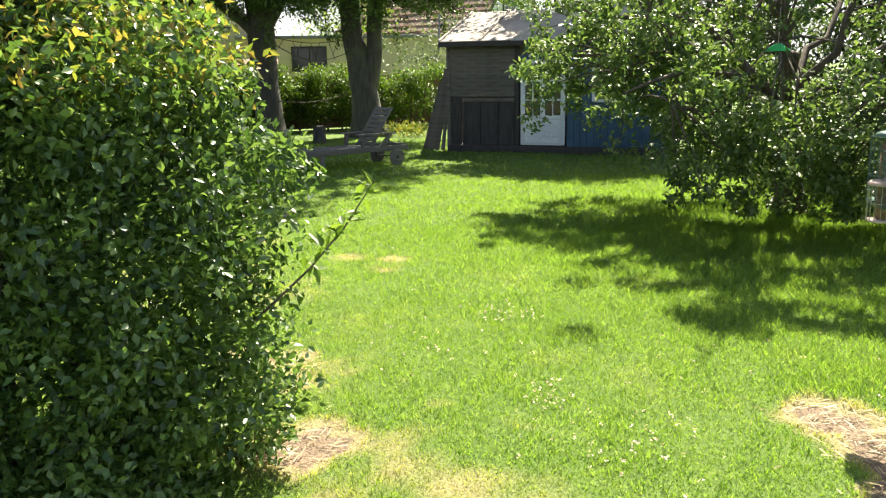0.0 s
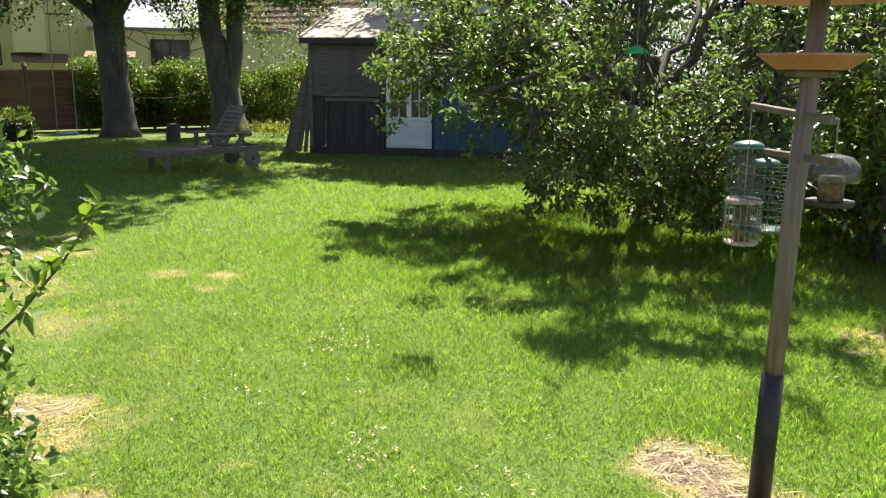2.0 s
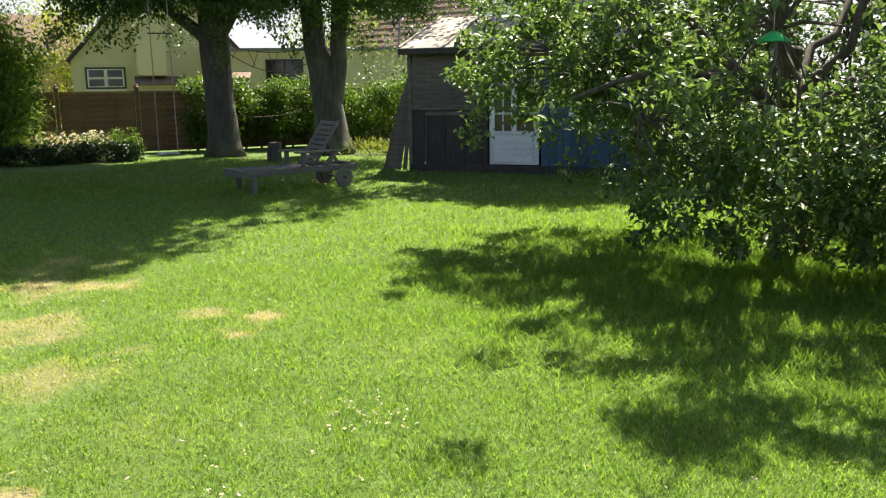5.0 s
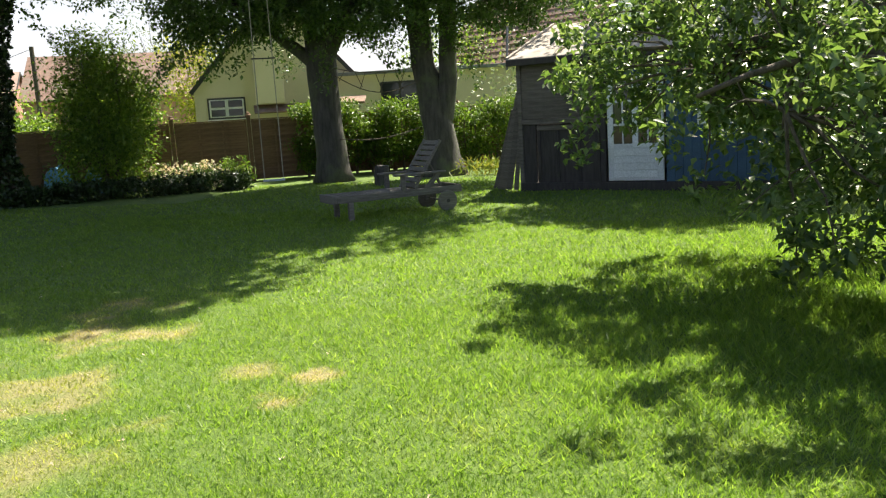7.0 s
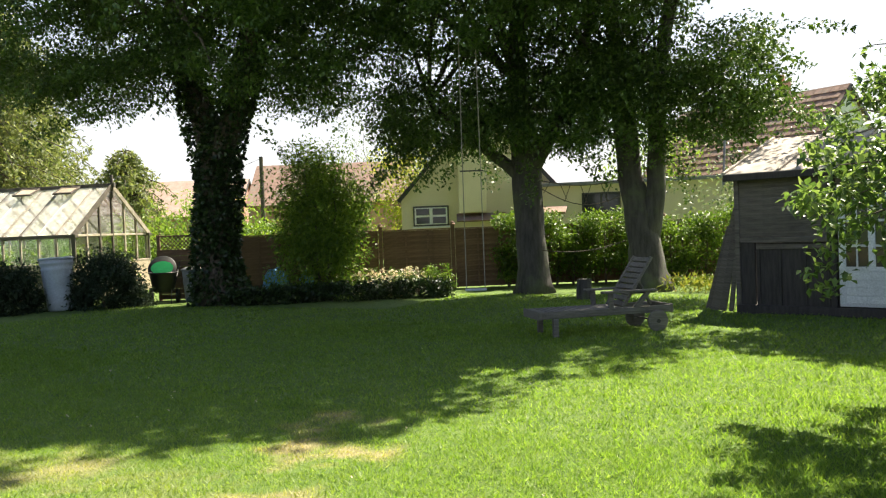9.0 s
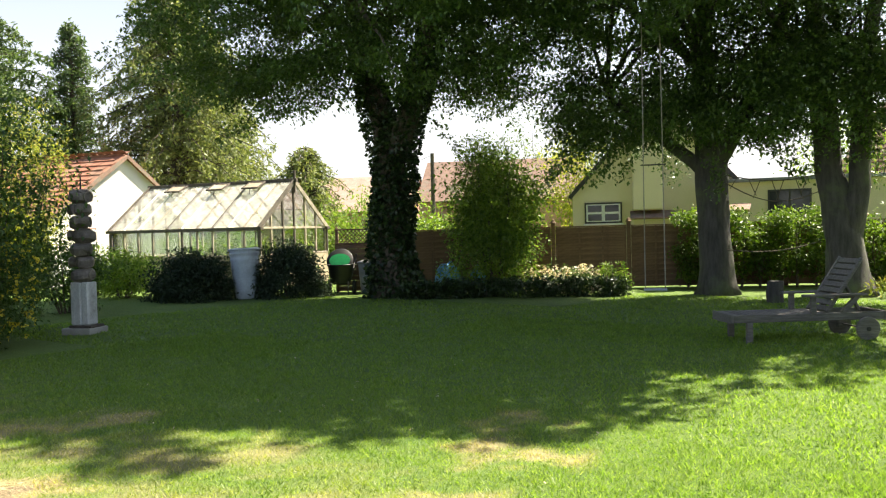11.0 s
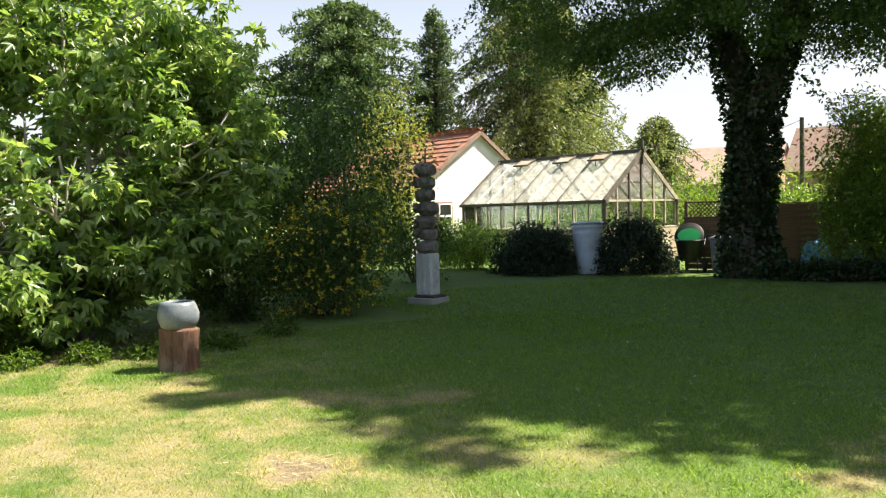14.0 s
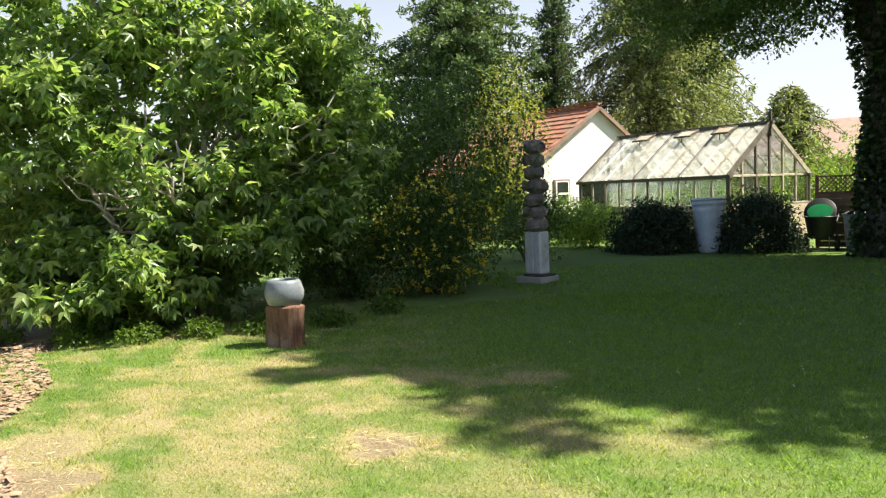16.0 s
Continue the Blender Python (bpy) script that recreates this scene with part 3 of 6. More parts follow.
def dryness(x, y):
    x, y = np.asarray(x, float), np.asarray(y, float)
    wav = np.array([noise.noise((a * 1.1, b * 1.1, 0.0)) * 0.5 + noise.noise((a * 3.1, b * 3.1, 4.0)) * 0.35 + noise.noise((a * 8.0, b * 8.0, 9.0)) * 0.2 for a, b in zip(x.ravel(), y.ravel())]).reshape(x.shape)
    mott = np.array([noise.noise((a * 2.3, b * 2.3, 21.0)) * 0.6 + noise.noise((a * 6.0, b * 6.0, 27.0)) * 0.4 for a, b in zip(x.ravel(), y.ravel())]).reshape(x.shape)
    d = np.clip(0.06 + (0.09 * np.clip((0.5 - x) / 4.0, 0, 1) + wav * 0.3) * np.clip((10.0 - y) / 3.0, 0.15, 1), 0, 0.4)
    west = np.clip((-2.0 - x) / 4.0, 0, 1) * np.clip((8.2 - y) / 2.6, 0, 1)
    d = d + west * np.clip(0.1 + wav * 0.7 + mott * 1.0, 0, 0.62)
    for px, py, r, k in PATCHES:
        q = np.hypot(x - px, y - py) / r + wav * 1.5 + (mott * 1.6 if k < 0.8 else 0)
        d = np.maximum(d, (k if px > -4 or k > 0.8 else k * 0.85) * np.clip((1.15 - q) / (0.45 if k > 0.8 else 1.0), 0, 1))
    d = np.where(x < -10.4 + 0.25 * wav, np.where(y < 3.6, 0.98, d), d)
    return np.clip(d, 0, 1)


def ground_z(x, y, dry):
    """Gentle bumps of the lawn; bare patches lie a little lower."""
    bumps = np.array([0.02 * noise.noise((a * 0.9, b * 0.9, 2.0)) + 0.008 * noise.noise((a * 4, b * 4, 1.0)) for a, b in zip(x, y)])
    return bumps - 0.035 * np.clip(dry - 0.8, 0, 0.2) / 0.2


def axis(lo, hi, step, far):
    a = list(np.arange(lo, hi + 1e-6, step))
    s = step
    while a[-1] < far:
        s *= 1.5
        a.append(a[-1] + s)
    s = step
    while a[0] > -far:
        s *= 1.5
        a.insert(0, a[0] - s)
    return np.array(a)


def build_ground():
    gx, gy = axis(-15.0, 7.0, 0.13, 900.0), axis(1.5, 20.0, 0.13, 900.0)
    X, Y = np.meshgrid(gx, gy)
    near = (np.abs(X + 6) < 14) & (np.abs(Y - 10) < 13)
    D = np.full(X.shape, 0.12)
    D[near] = dryness(X[near], Y[near])
    Z = np.zeros(X.shape)
    Z[near] = ground_z(X[near], Y[near], D[near])
    h, w = X.shape
    i = (np.arange(h - 1)[:, None] * w + np.arange(w - 1)).ravel()[:, None]
    ob = cloud("ground", np.stack([X, Y, Z], -1).reshape(-1, 3), i + np.array([0, 1, w + 1, w]), "lawn", dry=D.ravel())
    tagged(ob, "sunlit green lawn with straw-dry and bare patches", "lawn", kind="structure")
    rng = np.random.default_rng(5)
    V, F, DR, base = [], [], [], 0
    for x0, x1, y0, y1, per, hgt, wid in ((-1.9, 3.6, 2.8, 6.5, 7000, 0.026, 0.0025), (-2.6, 4.6, 6.5, 9.5, 4200, 0.026, 0.0033), (-8.5, -1.9, 3.0, 6.5, 3600, 0.022, 0.003), (-8.5, -2.6, 6.5, 10.0, 2900, 0.024, 0.0038), (-2.6, 5.0, 9.5, 14.0, 1700, 0.028, 0.0052),
                                          (3.6, 4.6, 2.8, 6.5, 2500, 0.03, 0.003), (-11.5, -8.5, 2.6, 12.0, 1500, 0.026, 0.005), (-8.5, -2.6, 10.0, 16.0, 1100, 0.028, 0.006), (-15.5, -8.5, 10.0, 18.0, 420, 0.03, 0.009), (-8.5, 2.0, 14.0, 21.5, 420, 0.032, 0.009), (-4.0, 8.0, -4.0, 2.8, 330, 0.045, 0.009), (4.6, 8.5, 2.8, 12.0, 420, 0.05, 0.008)):
        n = int((x1 - x0) * (y1 - y0) * per)
        x, y = rng.uniform(x0, x1, n), rng.uniform(y0, y1, n)
        tuft = np.array([noise.noise((a * 2.3, b * 2.3, 7.0)) + 0.6 * noise.noise((a * 7.0, b * 7.0, 3.0)) for a, b in zip(x, y)])
        d = dryness(x, y)
        keep = (d < 0.78 + 0.1 * rng.uniform(size=n)) & (rng.uniform(size=n) < 1.05 - 0.6 * d)
        x, y, tuft, d = x[keep], y[keep], tuft[keep], d[keep]
        n = len(x)
        lush = np.exp(-(((x - 2.6) / 2.6) ** 2 + ((y - 9.0) / 3.2) ** 2)) + 0.8 * np.exp(-(((x - 1.9) / 0.5) ** 2 + ((y - 4.75) / 0.3) ** 2)) + 0.7 * np.exp(-(((x - 2.6) / 0.6) ** 2 + ((y - 4.1) / 0.6) ** 2))
        tall = hgt * (1 + 0.55 * tuft + 1.5 * lush) * (1 - 0.45 * d) * rng.uniform(0.5, 1.4, n)
        tall = np.clip(tall, 0.016, 0.25) + 0.006
        if wid >= 0.003:
            tall = tall * 1.15
        a, b = rng.uniform(0, 6.283, n), rng.uniform(0, 6.283, n)
        lean = tall * rng.uniform(0.3, 1.5, n)
        w = wid * rng.uniform(0.6, 1.3, n) * (1.3 if wid >= 0.003 else 1.0)
        z = ground_z(x, y, d) - 0.008
        p0 = np.stack([x - np.cos(a) * w, y - np.sin(a) * w, z], 1)
        p1 = np.stack([x + np.cos(a) * w, y + np.sin(a) * w, z], 1)
        m0 = np.stack([x - np.cos(a) * w * 0.7 + np.cos(b) * lean * 0.3, y - np.sin(a) * w * 0.7 + np.sin(b) * lean * 0.3, z + tall * 0.6], 1)
        m1 = np.stack([x + np.cos(a) * w * 0.7 + np.cos(b) * lean * 0.3, y + np.sin(a) * w * 0.7 + np.sin(b) * lean * 0.3, z + tall * 0.6], 1)
        tip = np.stack([x + np.cos(b) * lean, y + np.sin(b) * lean, z + tall], 1)
        if wid < 0.003:  # bent blades close by, plain ones further off
            V.append(np.stack([p0, p1, m1, m0, tip], 1).reshape(-1, 3))
            i = base + np.arange(n)[:, None] * 5
            F.append(np.concatenate([i + [0, 1, 2], i + [0, 2, 3], i + [3, 2, 4]]))
        else:
            V.append(np.stack([p0, p1, tip], 1).reshape(-1, 3))
            F.append(base + np.arange(n)[:, None] * 3 + [0, 1, 2])
        DR.append(np.repeat(d, len(V[-1]) // n))
        base += len(V[-1])
    ob = cloud("lawn_grass", np.concatenate(V), np.concatenate(F), "blades", dry=np.concatenate(DR))
    tagged(ob, "short green grass blades, longer under the apple tree", "grass", kind="stuff")


build_ground()


# ---- trees ----
def big_tree(name, base, stems, crown, label, leaf_material="beech", bark="bark", leaves=42000, leaf=0.13, clumps=420, clump_r=0.75, seed=1, limb_n=26, rough=0.26, flare=1.5, sprays_n=0):
    """stems: polylines (points, radii) relative to the base. crown: (centre, radii) relative to the base."""
    rng = np.random.default_rng(seed)
    ob = thing(name, pose(*base), label, "tree")
    bm = bmesh.new()
    for pts, radii in stems:
        fine, fr = [], []
        for (a, b), (ra, rb) in zip(zip(pts, pts[1:]), zip(radii, radii[1:])):
            for i in range(5):
                fine.append(Vector(a).lerp(Vector(b), i / 5) + noise.noise_vector((len(fine) * 0.4, seed, 0)) * 0.04)
                fr.append(ra + (rb - ra) * i / 5)
        fine.append(Vector(pts[-1]))
        fr.append(radii[-1])
        if pts[0][2] < 0.1:
            fr = [r * (1 + (flare - 1) * math.exp(-max(p.z, 0) * 3.2)) for p, r in zip(fine, fr)]
        tube(bm, fine, fr, 18, 0.16)
    part("trunk", bm, bark, ob, smooth=True)
    c = np.concatenate([shell_points(rng, int(clumps * sh), cc, rr, 0.5, -1.0, rough, seed + q, 2.3 if len(crown) > 1 else 2.0) for q, (cc, rr, sh) in enumerate(crown)])
    bm = bmesh.new()
    for j, q in enumerate(c[rng.permutation(len(c))[:limb_n]]):
        pts, radii = stems[j % len(stems)]
        s = Vector(pts[-1]) if j % 3 else Vector(pts[-2])
        tube(bm, bend(s, q, 0.5 * rng.uniform(-0.3, 1.2), 6, 0.07, seed + j), np.linspace(radii[-1] * rng.uniform(0.35, 0.8), 0.02, 7), 6)
    tagged(part("limb", bm, bark, ob, smooth=True), kind="stuff")
    p, v = in_clumps(rng, c, leaves // len(c), clump_r * rng.uniform(0.6, 1.3, len(c)), 0.55)
    mid = c.mean(0)
    low = c[(c[:, 2] < np.percentile(c[:, 2], 45))]
    sprays = []
    for q in low[rng.permutation(len(low))[:sprays_n]]:
        out = (q - mid) * [1, 1, 0.15]
        out = out / (np.linalg.norm(out) + 1e-6) + rng.normal(0, 0.35, 3) * [1, 1, 0.5]
        L = rng.uniform(0.8, 1.9)
        f = rng.uniform(0, 1, 190)[:, None]
        sprays.append(q + out * L * f + [0, 0, -0.45] * f * f + rng.normal(0, 1, (190, 3)) * [0.22, 0.22, 0.06] * (1.1 - 0.7 * f))
    if sprays:
        sp = np.concatenate(sprays)
        p, v = np.concatenate([p, sp]), np.concatenate([v, np.zeros(sp.shape)])
    rise = np.clip((p[:, 2] - np.percentile(p[:, 2], 35)) / (np.ptp(p[:, 2]) * 0.3), 0, 1)
    V, F = leaf_arrays(rng, p, leaf * (0.78 + 1.3 * rise), 0.6, 0.3, 0.5, v * 0.4)
    cloud("crown", V, F, leaf_material, ob)
    return ob


# ivy-clad tree, and two old trees with grey trunks
ivy_tree = big_tree("ivy_clad_tree", (-13.6, 18.8, 0), [([(0, 0, -0.05), (0.02, 0, 2.0), (-0.05, 0, 3.6), (-0.9, 0.1, 6.0), (-1.6, 0.2, 8.2)], [0.42, 0.36, 0.33, 0.22, 0.12]), ([(0.0, 0, 3.2), (0.75, 0, 4.6), (1.5, -0.2, 6.6), (2.0, 0, 8.4)], [0.3, 0.25, 0.18, 0.1])],
    [((0.0, 0.0, 9.6), (6.3, 4.3, 3.9), 0.78), ((-3.0, -1.4, 6.3), (3.4, 2.8, 1.0), 0.11), ((2.2, -1.0, 5.7), (2.2, 2.0, 1.1), 0.08), ((-1.7, -1.5, 5.2), (1.6, 1.4, 0.7), 0.05), ((1.7, 0.9, 5.1), (1.5, 1.4, 0.7), 0.04)], "tall broadleaf tree with an ivy-covered trunk beside the flower bed", bark="dark_bark", seed=11, sprays_n=110, leaves=120000, clumps=1000, clump_r=0.6, leaf=0.13)
rng = np.random.default_rng(3)
n = 13000
zz = rng.uniform(0, 6.4, n)
aa = rng.uniform(0, 6.283, n)
rr = np.interp(zz, [0, 3.2, 4.2, 6.4], [0.46, 0.46, 0.4, 0.24]) * (1 + 0.2 * np.sin(aa * 3 + zz * 2)) * (1 + 0.5 * np.exp(-zz * 2.0)) * rng.uniform(0.85, 1.15, n)
fork = np.where(rng.uniform(size=n) < 0.5, np.interp(zz, [3.4, 3.6, 6.0, 8.2], [0, -0.05, -0.9, -1.6]), np.interp(zz, [3.2, 4.6, 6.6], [0, 0.75, 1.45]))
V, F = leaf_arrays(rng, np.stack([rr * np.cos(aa) + fork, rr * np.sin(aa), zz], 1), 0.11, 0.8, 0.5, 0.2, np.stack([np.cos(aa), np.sin(aa), 0 * aa], 1))
cloud("ivy", V, F, "ivy", ivy_tree, "dense dark ivy round the trunk")

big_tree("beech_tree", (-6.85, 22.0, 0), [([(0, 0, -0.05), (-0.03, 0, 1.5), (-0.1, 0, 2.9), (-0.3, 0.1, 5.0), (-0.2, 0.2, 7.5)], [0.36, 0.34, 0.35, 0.25, 0.12]), ([(-0.1, 0, 2.6), (-0.8, -0.3, 3.3), (-2.2, -0.8, 4.6)], [0.16, 0.13, 0.07]), ([(0, 0, 2.9), (0.9, 0, 4.3), (1.7, 0, 6.4)], [0.24, 0.18, 0.08])],
    [((-0.3, -2.2, 10.5), (6.0, 6.2, 4.6), 0.72), ((-1.5, -1.2, 4.3), (2.2, 1.6, 0.8), 0.12), ((1.0, -0.9, 4.0), (1.5, 1.3, 0.7), 0.06), ((-0.2, -2.0, 6.0), (3.2, 2.2, 0.9), 0.1)], "old tree with a smooth grey trunk and a low spreading crown", seed=21, sprays_n=110, leaves=106000, clumps=1000, clump_r=0.6, leaf=0.13)
big_tree("twin_stemmed_tree", (-4.3, 22.6, 0), [([(0, 0, -0.05), (-0.05, 0, 1.2), (-0.35, 0, 2.6), (-0.5, 0, 4.6), (-0.7, 0, 7.2)], [0.42, 0.36, 0.28, 0.24, 0.12]), ([(-0.05, 0, 1.0), (0.25, 0.05, 2.3), (0.3, 0.05, 4.6), (0.7, 0.2, 7.0)], [0.3, 0.22, 0.19, 0.1])],
    [((-0.1, -1.8, 10.1), (4.3, 5.4, 4.3), 0.78), ((1.3, -0.7, 4.2), (1.5, 1.3, 0.9), 0.08), ((-0.9, -1.0, 4.8), (1.6, 1.4, 0.8), 0.07), ((0.6, -1.2, 5.0), (2.6, 1.8, 0.9), 0.08)], "old twin-stemmed tree with rough grey bark", seed=31, sprays_n=95, leaves=96000, clumps=900, clump_r=0.6, leaf=0.13)


def apple_tree():
    rng = np.random.default_rng(41)
    ob = thing("apple_tree", pose(3.0, 10.2, 0), "low spreading apple tree with small green apples", "tree")
    bm = bmesh.new()
    tube(bm, bend((0, 0, -0.05), (-0.15, -0.1, 1.25), 0.05, 5, 0.05, 2), [0.2, 0.17, 0.15, 0.14, 0.14, 0.13], 10, 0.15)
    mains = [(-2.6, 0.2, 1.9), (-2.2, -1.6, 1.5), (-1.0, -2.3, 2.3), (0.6, -2.5, 1.7), (2.2, -1.3, 2.1), (2.5, 0.8, 2.3), (-0.4, 0.2, 3.3), (-2.9, 1.5, 2.6), (-1.6, 1.3, 2.9), (1.2, 1.8, 2.8), (0.9, -0.8, 3.2), (-2.4, -0.4, 2.7)]
    for j, t in enumerate(mains):
        tube(bm, bend((-0.15, -0.1, 1.15), t, 0.3, 7, 0.08, j * 2.3), np.linspace(0.055, 0.015, 8), 7)
    part("trunk", bm, "dark_bark", ob, smooth=True)
    c = np.concatenate([
        shell_points(rng, 420, (0.45, -0.4, 2.3), (2.9, 2.9, 1.8), 0.35, -0.85, 0.27, 4.0),
        # unseen high lobe, added to cast the pointed tip of the lawn shadow
        shell_points(rng, 16, (-0.7, -1.9, 3.5), (0.4, 0.7, 0.5), 0.2, -1, 0.3, 5.0),
        shell_points(rng, 70, (-1.9, 0.2, 1.75), (1.5, 1.1, 0.85), 0.2, -1, 0.3, 6.0),
        shell_points(rng, 80, (-1.9, 1.3, 1.95), (1.4, 1.2, 0.95), 0.3, -1, 0.4, 7.0),
        shell_points(rng, 150, (-0.3, -1.5, 0.9), (1.9, 1.2, 0.8), 0.1, -1, 0.3, 8.0),
        shell_points(rng, 60, (1.7, -0.8, 0.85), (1.3, 1.2, 0.7), 0.1, -1, 0.3, 9.0),
    ])
    c[:, 2] = np.clip(c[:, 2], 0.35, None)
    # long sprays that stick out
    sprays = []
    for j in range(46):
        k = c[rng.integers(len(c))]
        out = np.array([k[0], k[1], (k[2] - 1.6) * 0.6])
        out /= np.linalg.norm(out) + 1e-6
        tip = k + out * rng.uniform(0.4, 0.95) + [0, 0, rng.uniform(-0.25, 0.3)]
        sprays.append((k, tip))
    twig = bmesh.new()
    for j, q in enumerate(c[::3]):
        m = np.array(mains[int(np.argmin(np.linalg.norm(np.array(mains) - q, axis=1)))])
        tube(twig, bend(m * 0.75 + np.array([0, 0, 0.25]), q, 0.1, 4, 0.1, j), np.linspace(0.016, 0.004, 5), 4)
    for k, tip in sprays:
        tube(twig, bend(k, tip, 0.05, 4, 0.05, k[0]), np.linspace(0.008, 0.002, 5), 4)
    tagged(part("twig", twig, "dark_bark", ob), kind="stuff")
    p, v = in_clumps(rng, c, 68, rng.uniform(0.11, 0.25, len(c)), 0.75)
    sp = np.concatenate([np.linspace(k, tip, 22) + rng.normal(0, 0.035, (22, 3)) for k, tip in sprays])
    p = np.concatenate([p, sp])
    p = p[~((np.abs(p[:, 0] + 0.83) < 0.2) & (np.abs(p[:, 2] - 1.9) < 0.2) & (p[:, 1] < -1.75))]
    V, F = leaf_arrays(rng, p, 0.078, 0.56, 0.25, 0.6)
    cloud("crown", V, F, "apple", ob)
    fruit = bmesh.new()
    for q in p[rng.permutation(len(p))[:110]]:
        if q[1] < 0.5:
            bmesh.ops.create_icosphere(fruit, subdivisions=1, radius=0.022, matrix=Matrix.Translation(q - [0, 0, 0.03]))
    tagged(part("apple", fruit, "apple_fruit", ob, "small unripe apples", True), kind="stuff")
    return ob


apple_tree()


def clipped_shrub():
    """The tall shrub beside the start of the walk, with young tips on top and a sprig at its side."""
    rng = np.random.default_rng(51)
    ob = thing("glossy_shrub", pose(-2.5, 3.35, 0), "tall rounded evergreen shrub with glossy leaves and russet tips", "shrub")
    bm = bmesh.new()
    for k in range(6):
        a = k * 1.05
        tube(bm, bend((math.cos(a) * 0.2, math.sin(a) * 0.2, -0.02), (math.cos(a) * 0.6, math.sin(a) * 0.55, 1.6), 0.1, 5, 0.08, k), np.linspace(0.03, 0.008, 6), 5)
    tagged(part("stem", bm, "dark_bark", ob), kind="stuff")
    c = []
    while len(c) < 1300:
        z = rng.uniform(0.05, 2.4)
        k = float(np.interp(z, [0, 0.5, 1.0, 1.35, 1.7, 1.95, 2.2, 2.4], [1.08, 1.28, 1.3, 1.22, 1.12, 1.0, 0.75, 0.3]))
        a = rng.uniform(0, 6.283)
        q = k * (1 + 0.13 * noise.noise((math.cos(a) * 2, math.sin(a) * 2, z * 2))) * rng.uniform(0.0 if z > 1.8 else 0.05, 1.0) ** (0.6 if z > 1.8 else 0.4)
        c.append((math.cos(a) * q, math.sin(a) * 0.6 * q, z))
    c = np.array(c)
    p, v = in_clumps(rng, c, 70, 0.15, 0.9)
    p[:, 2] = np.clip(p[:, 2], 0.03, None)
    V, F = leaf_arrays(rng, p, 0.046, 0.6, 0.0, 0.25, v * 0.7)
    cloud("foliage", V, F, "glossy", ob)
    top = c[(c[:, 2] > 1.6)]
    p, v = in_clumps(rng, top + [0, 0, 0.09], 30, 0.17, 0.8)
    V, F = leaf_arrays(rng, p, 0.046, 0.5, -0.1, 0.3)
    cloud("young_tip", V, F, "young", ob, "yellow and russet young leaves")
    bm = bmesh.new()
    pts = [(1.15, -0.02, 0.75), (1.4, -0.04, 0.98), (1.55, -0.05, 1.15), (1.68, -0.05, 1.34)]
    tube(bm, pts, [0.007, 0.005, 0.004, 0.002], 5)
    part("sprig_stem", bm, "dark_bark", ob)
    q = np.concatenate([np.linspace(a, b, 9) for a, b in zip(np.array(pts), np.array(pts)[1:])]) + rng.normal(0, 0.02, (27, 3))
    V, F = leaf_arrays(rng, np.repeat(q, 2, 0), 0.075, 0.42, 0.2, 0.7)
    tagged(cloud("sprig", V, F, "bright", ob, "long leafy sprig"), kind="stuff")
    return ob


clipped_shrub()


def fig_tree():
    rng = np.random.default_rng(61)
    ob = thing("fig_tree", pose(-12.6, 5.0, 0), "large sunlit fig tree with lobed leaves and pale branches", "tree")
    bm = bmesh.new()
    tips = []
    for j in range(26):
        a = rng.uniform(0, 6.283)
        r = rng.uniform(0.9, 2.4)
        t = (math.cos(a) * r * 0.85, math.sin(a) * r * 1.1, rng.uniform(1.2, 4.6))
        tips.append(t)
        tube(bm, bend((rng.uniform(-0.3, 0.3), rng.uniform(-0.4, 0.4), -0.03), t, rng.uniform(-0.3, 0.3), 8, 0.09, j * 1.9), np.linspace(0.06, 0.014, 9), 6)
    part("trunk", bm, "fig_bark", ob, smooth=True)
    bm = bmesh.new()
    for j in range(150):
        t = Vector(tips[j % len(tips)])
        s = t * rng.uniform(0.55, 0.9)
        e = s + Vector((rng.uniform(-0.1, 0.9), rng.uniform(-0.9, 0.9), rng.uniform(-0.3, 0.8)))
        tube(bm, bend(s, e, rng.uniform(-0.2, 0.25), 6, 0.1, j * 2.7), np.linspace(0.022, 0.008, 7), 5)
    tagged(part("branch", bm, "fig_bark", ob, smooth=True), kind="stuff")
    c = np.concatenate([shell_points(rng, 560, (0, 0, 2.4), (2.0, 2.75, 2.6), 0.5, -1.0, 0.3, 2.0), shell_points(rng, 120, (0.6, -0.8, 0.8), (1.4, 1.6, 0.8), 0.5, -1.0, 0.3, 3.0)])
    c = c[(c[:, 2] > 0.12)]
    c = c[~((c[:, 1] > 0.9) & (c[:, 2] < 0.8))]
    p, v = in_clumps(rng, c, 36, 0.3, 0.8)
    p[:, 2] = np.clip(p[:, 2], 0.1, None)
    V, F = leaf_arrays(rng, p, 0.165, 0.36, 0.5, 0.45, v * 0.8, lobes=3)
    cloud("crown", V, F, "fig", ob)
    return ob


fig_tree()


def clover():
    """Small white clover heads in loose drifts over the lawn."""
    rng = np.random.default_rng(66)
    p = np.concatenate([rng.normal(0, 1, (k, 3)) * [r, r, 0] + [x, y, 0.03] for x, y, r, k in ((-0.34, 5.9, 0.13, 30), (-0.09, 4.35, 0.12, 26), (0.35, 3.75, 0.25, 40), (-0.9, 5.2, 0.4, 20), (1.2, 4.9, 0.4, 16), (-2.5, 6.5, 0.8, 20), (-6.2, 9.4, 1.6, 24))])
    V, F = leaf_arrays(rng, np.repeat(p, 4, 0) + rng.normal(0, 0.006, (len(p) * 4, 3)), 0.014, 0.9, -0.3, 0.5)
    tagged(cloud("clover_flower", V, F, "white_flower"), "tiny white clover flowers in the grass", "flowers", kind="stuff")


clover()


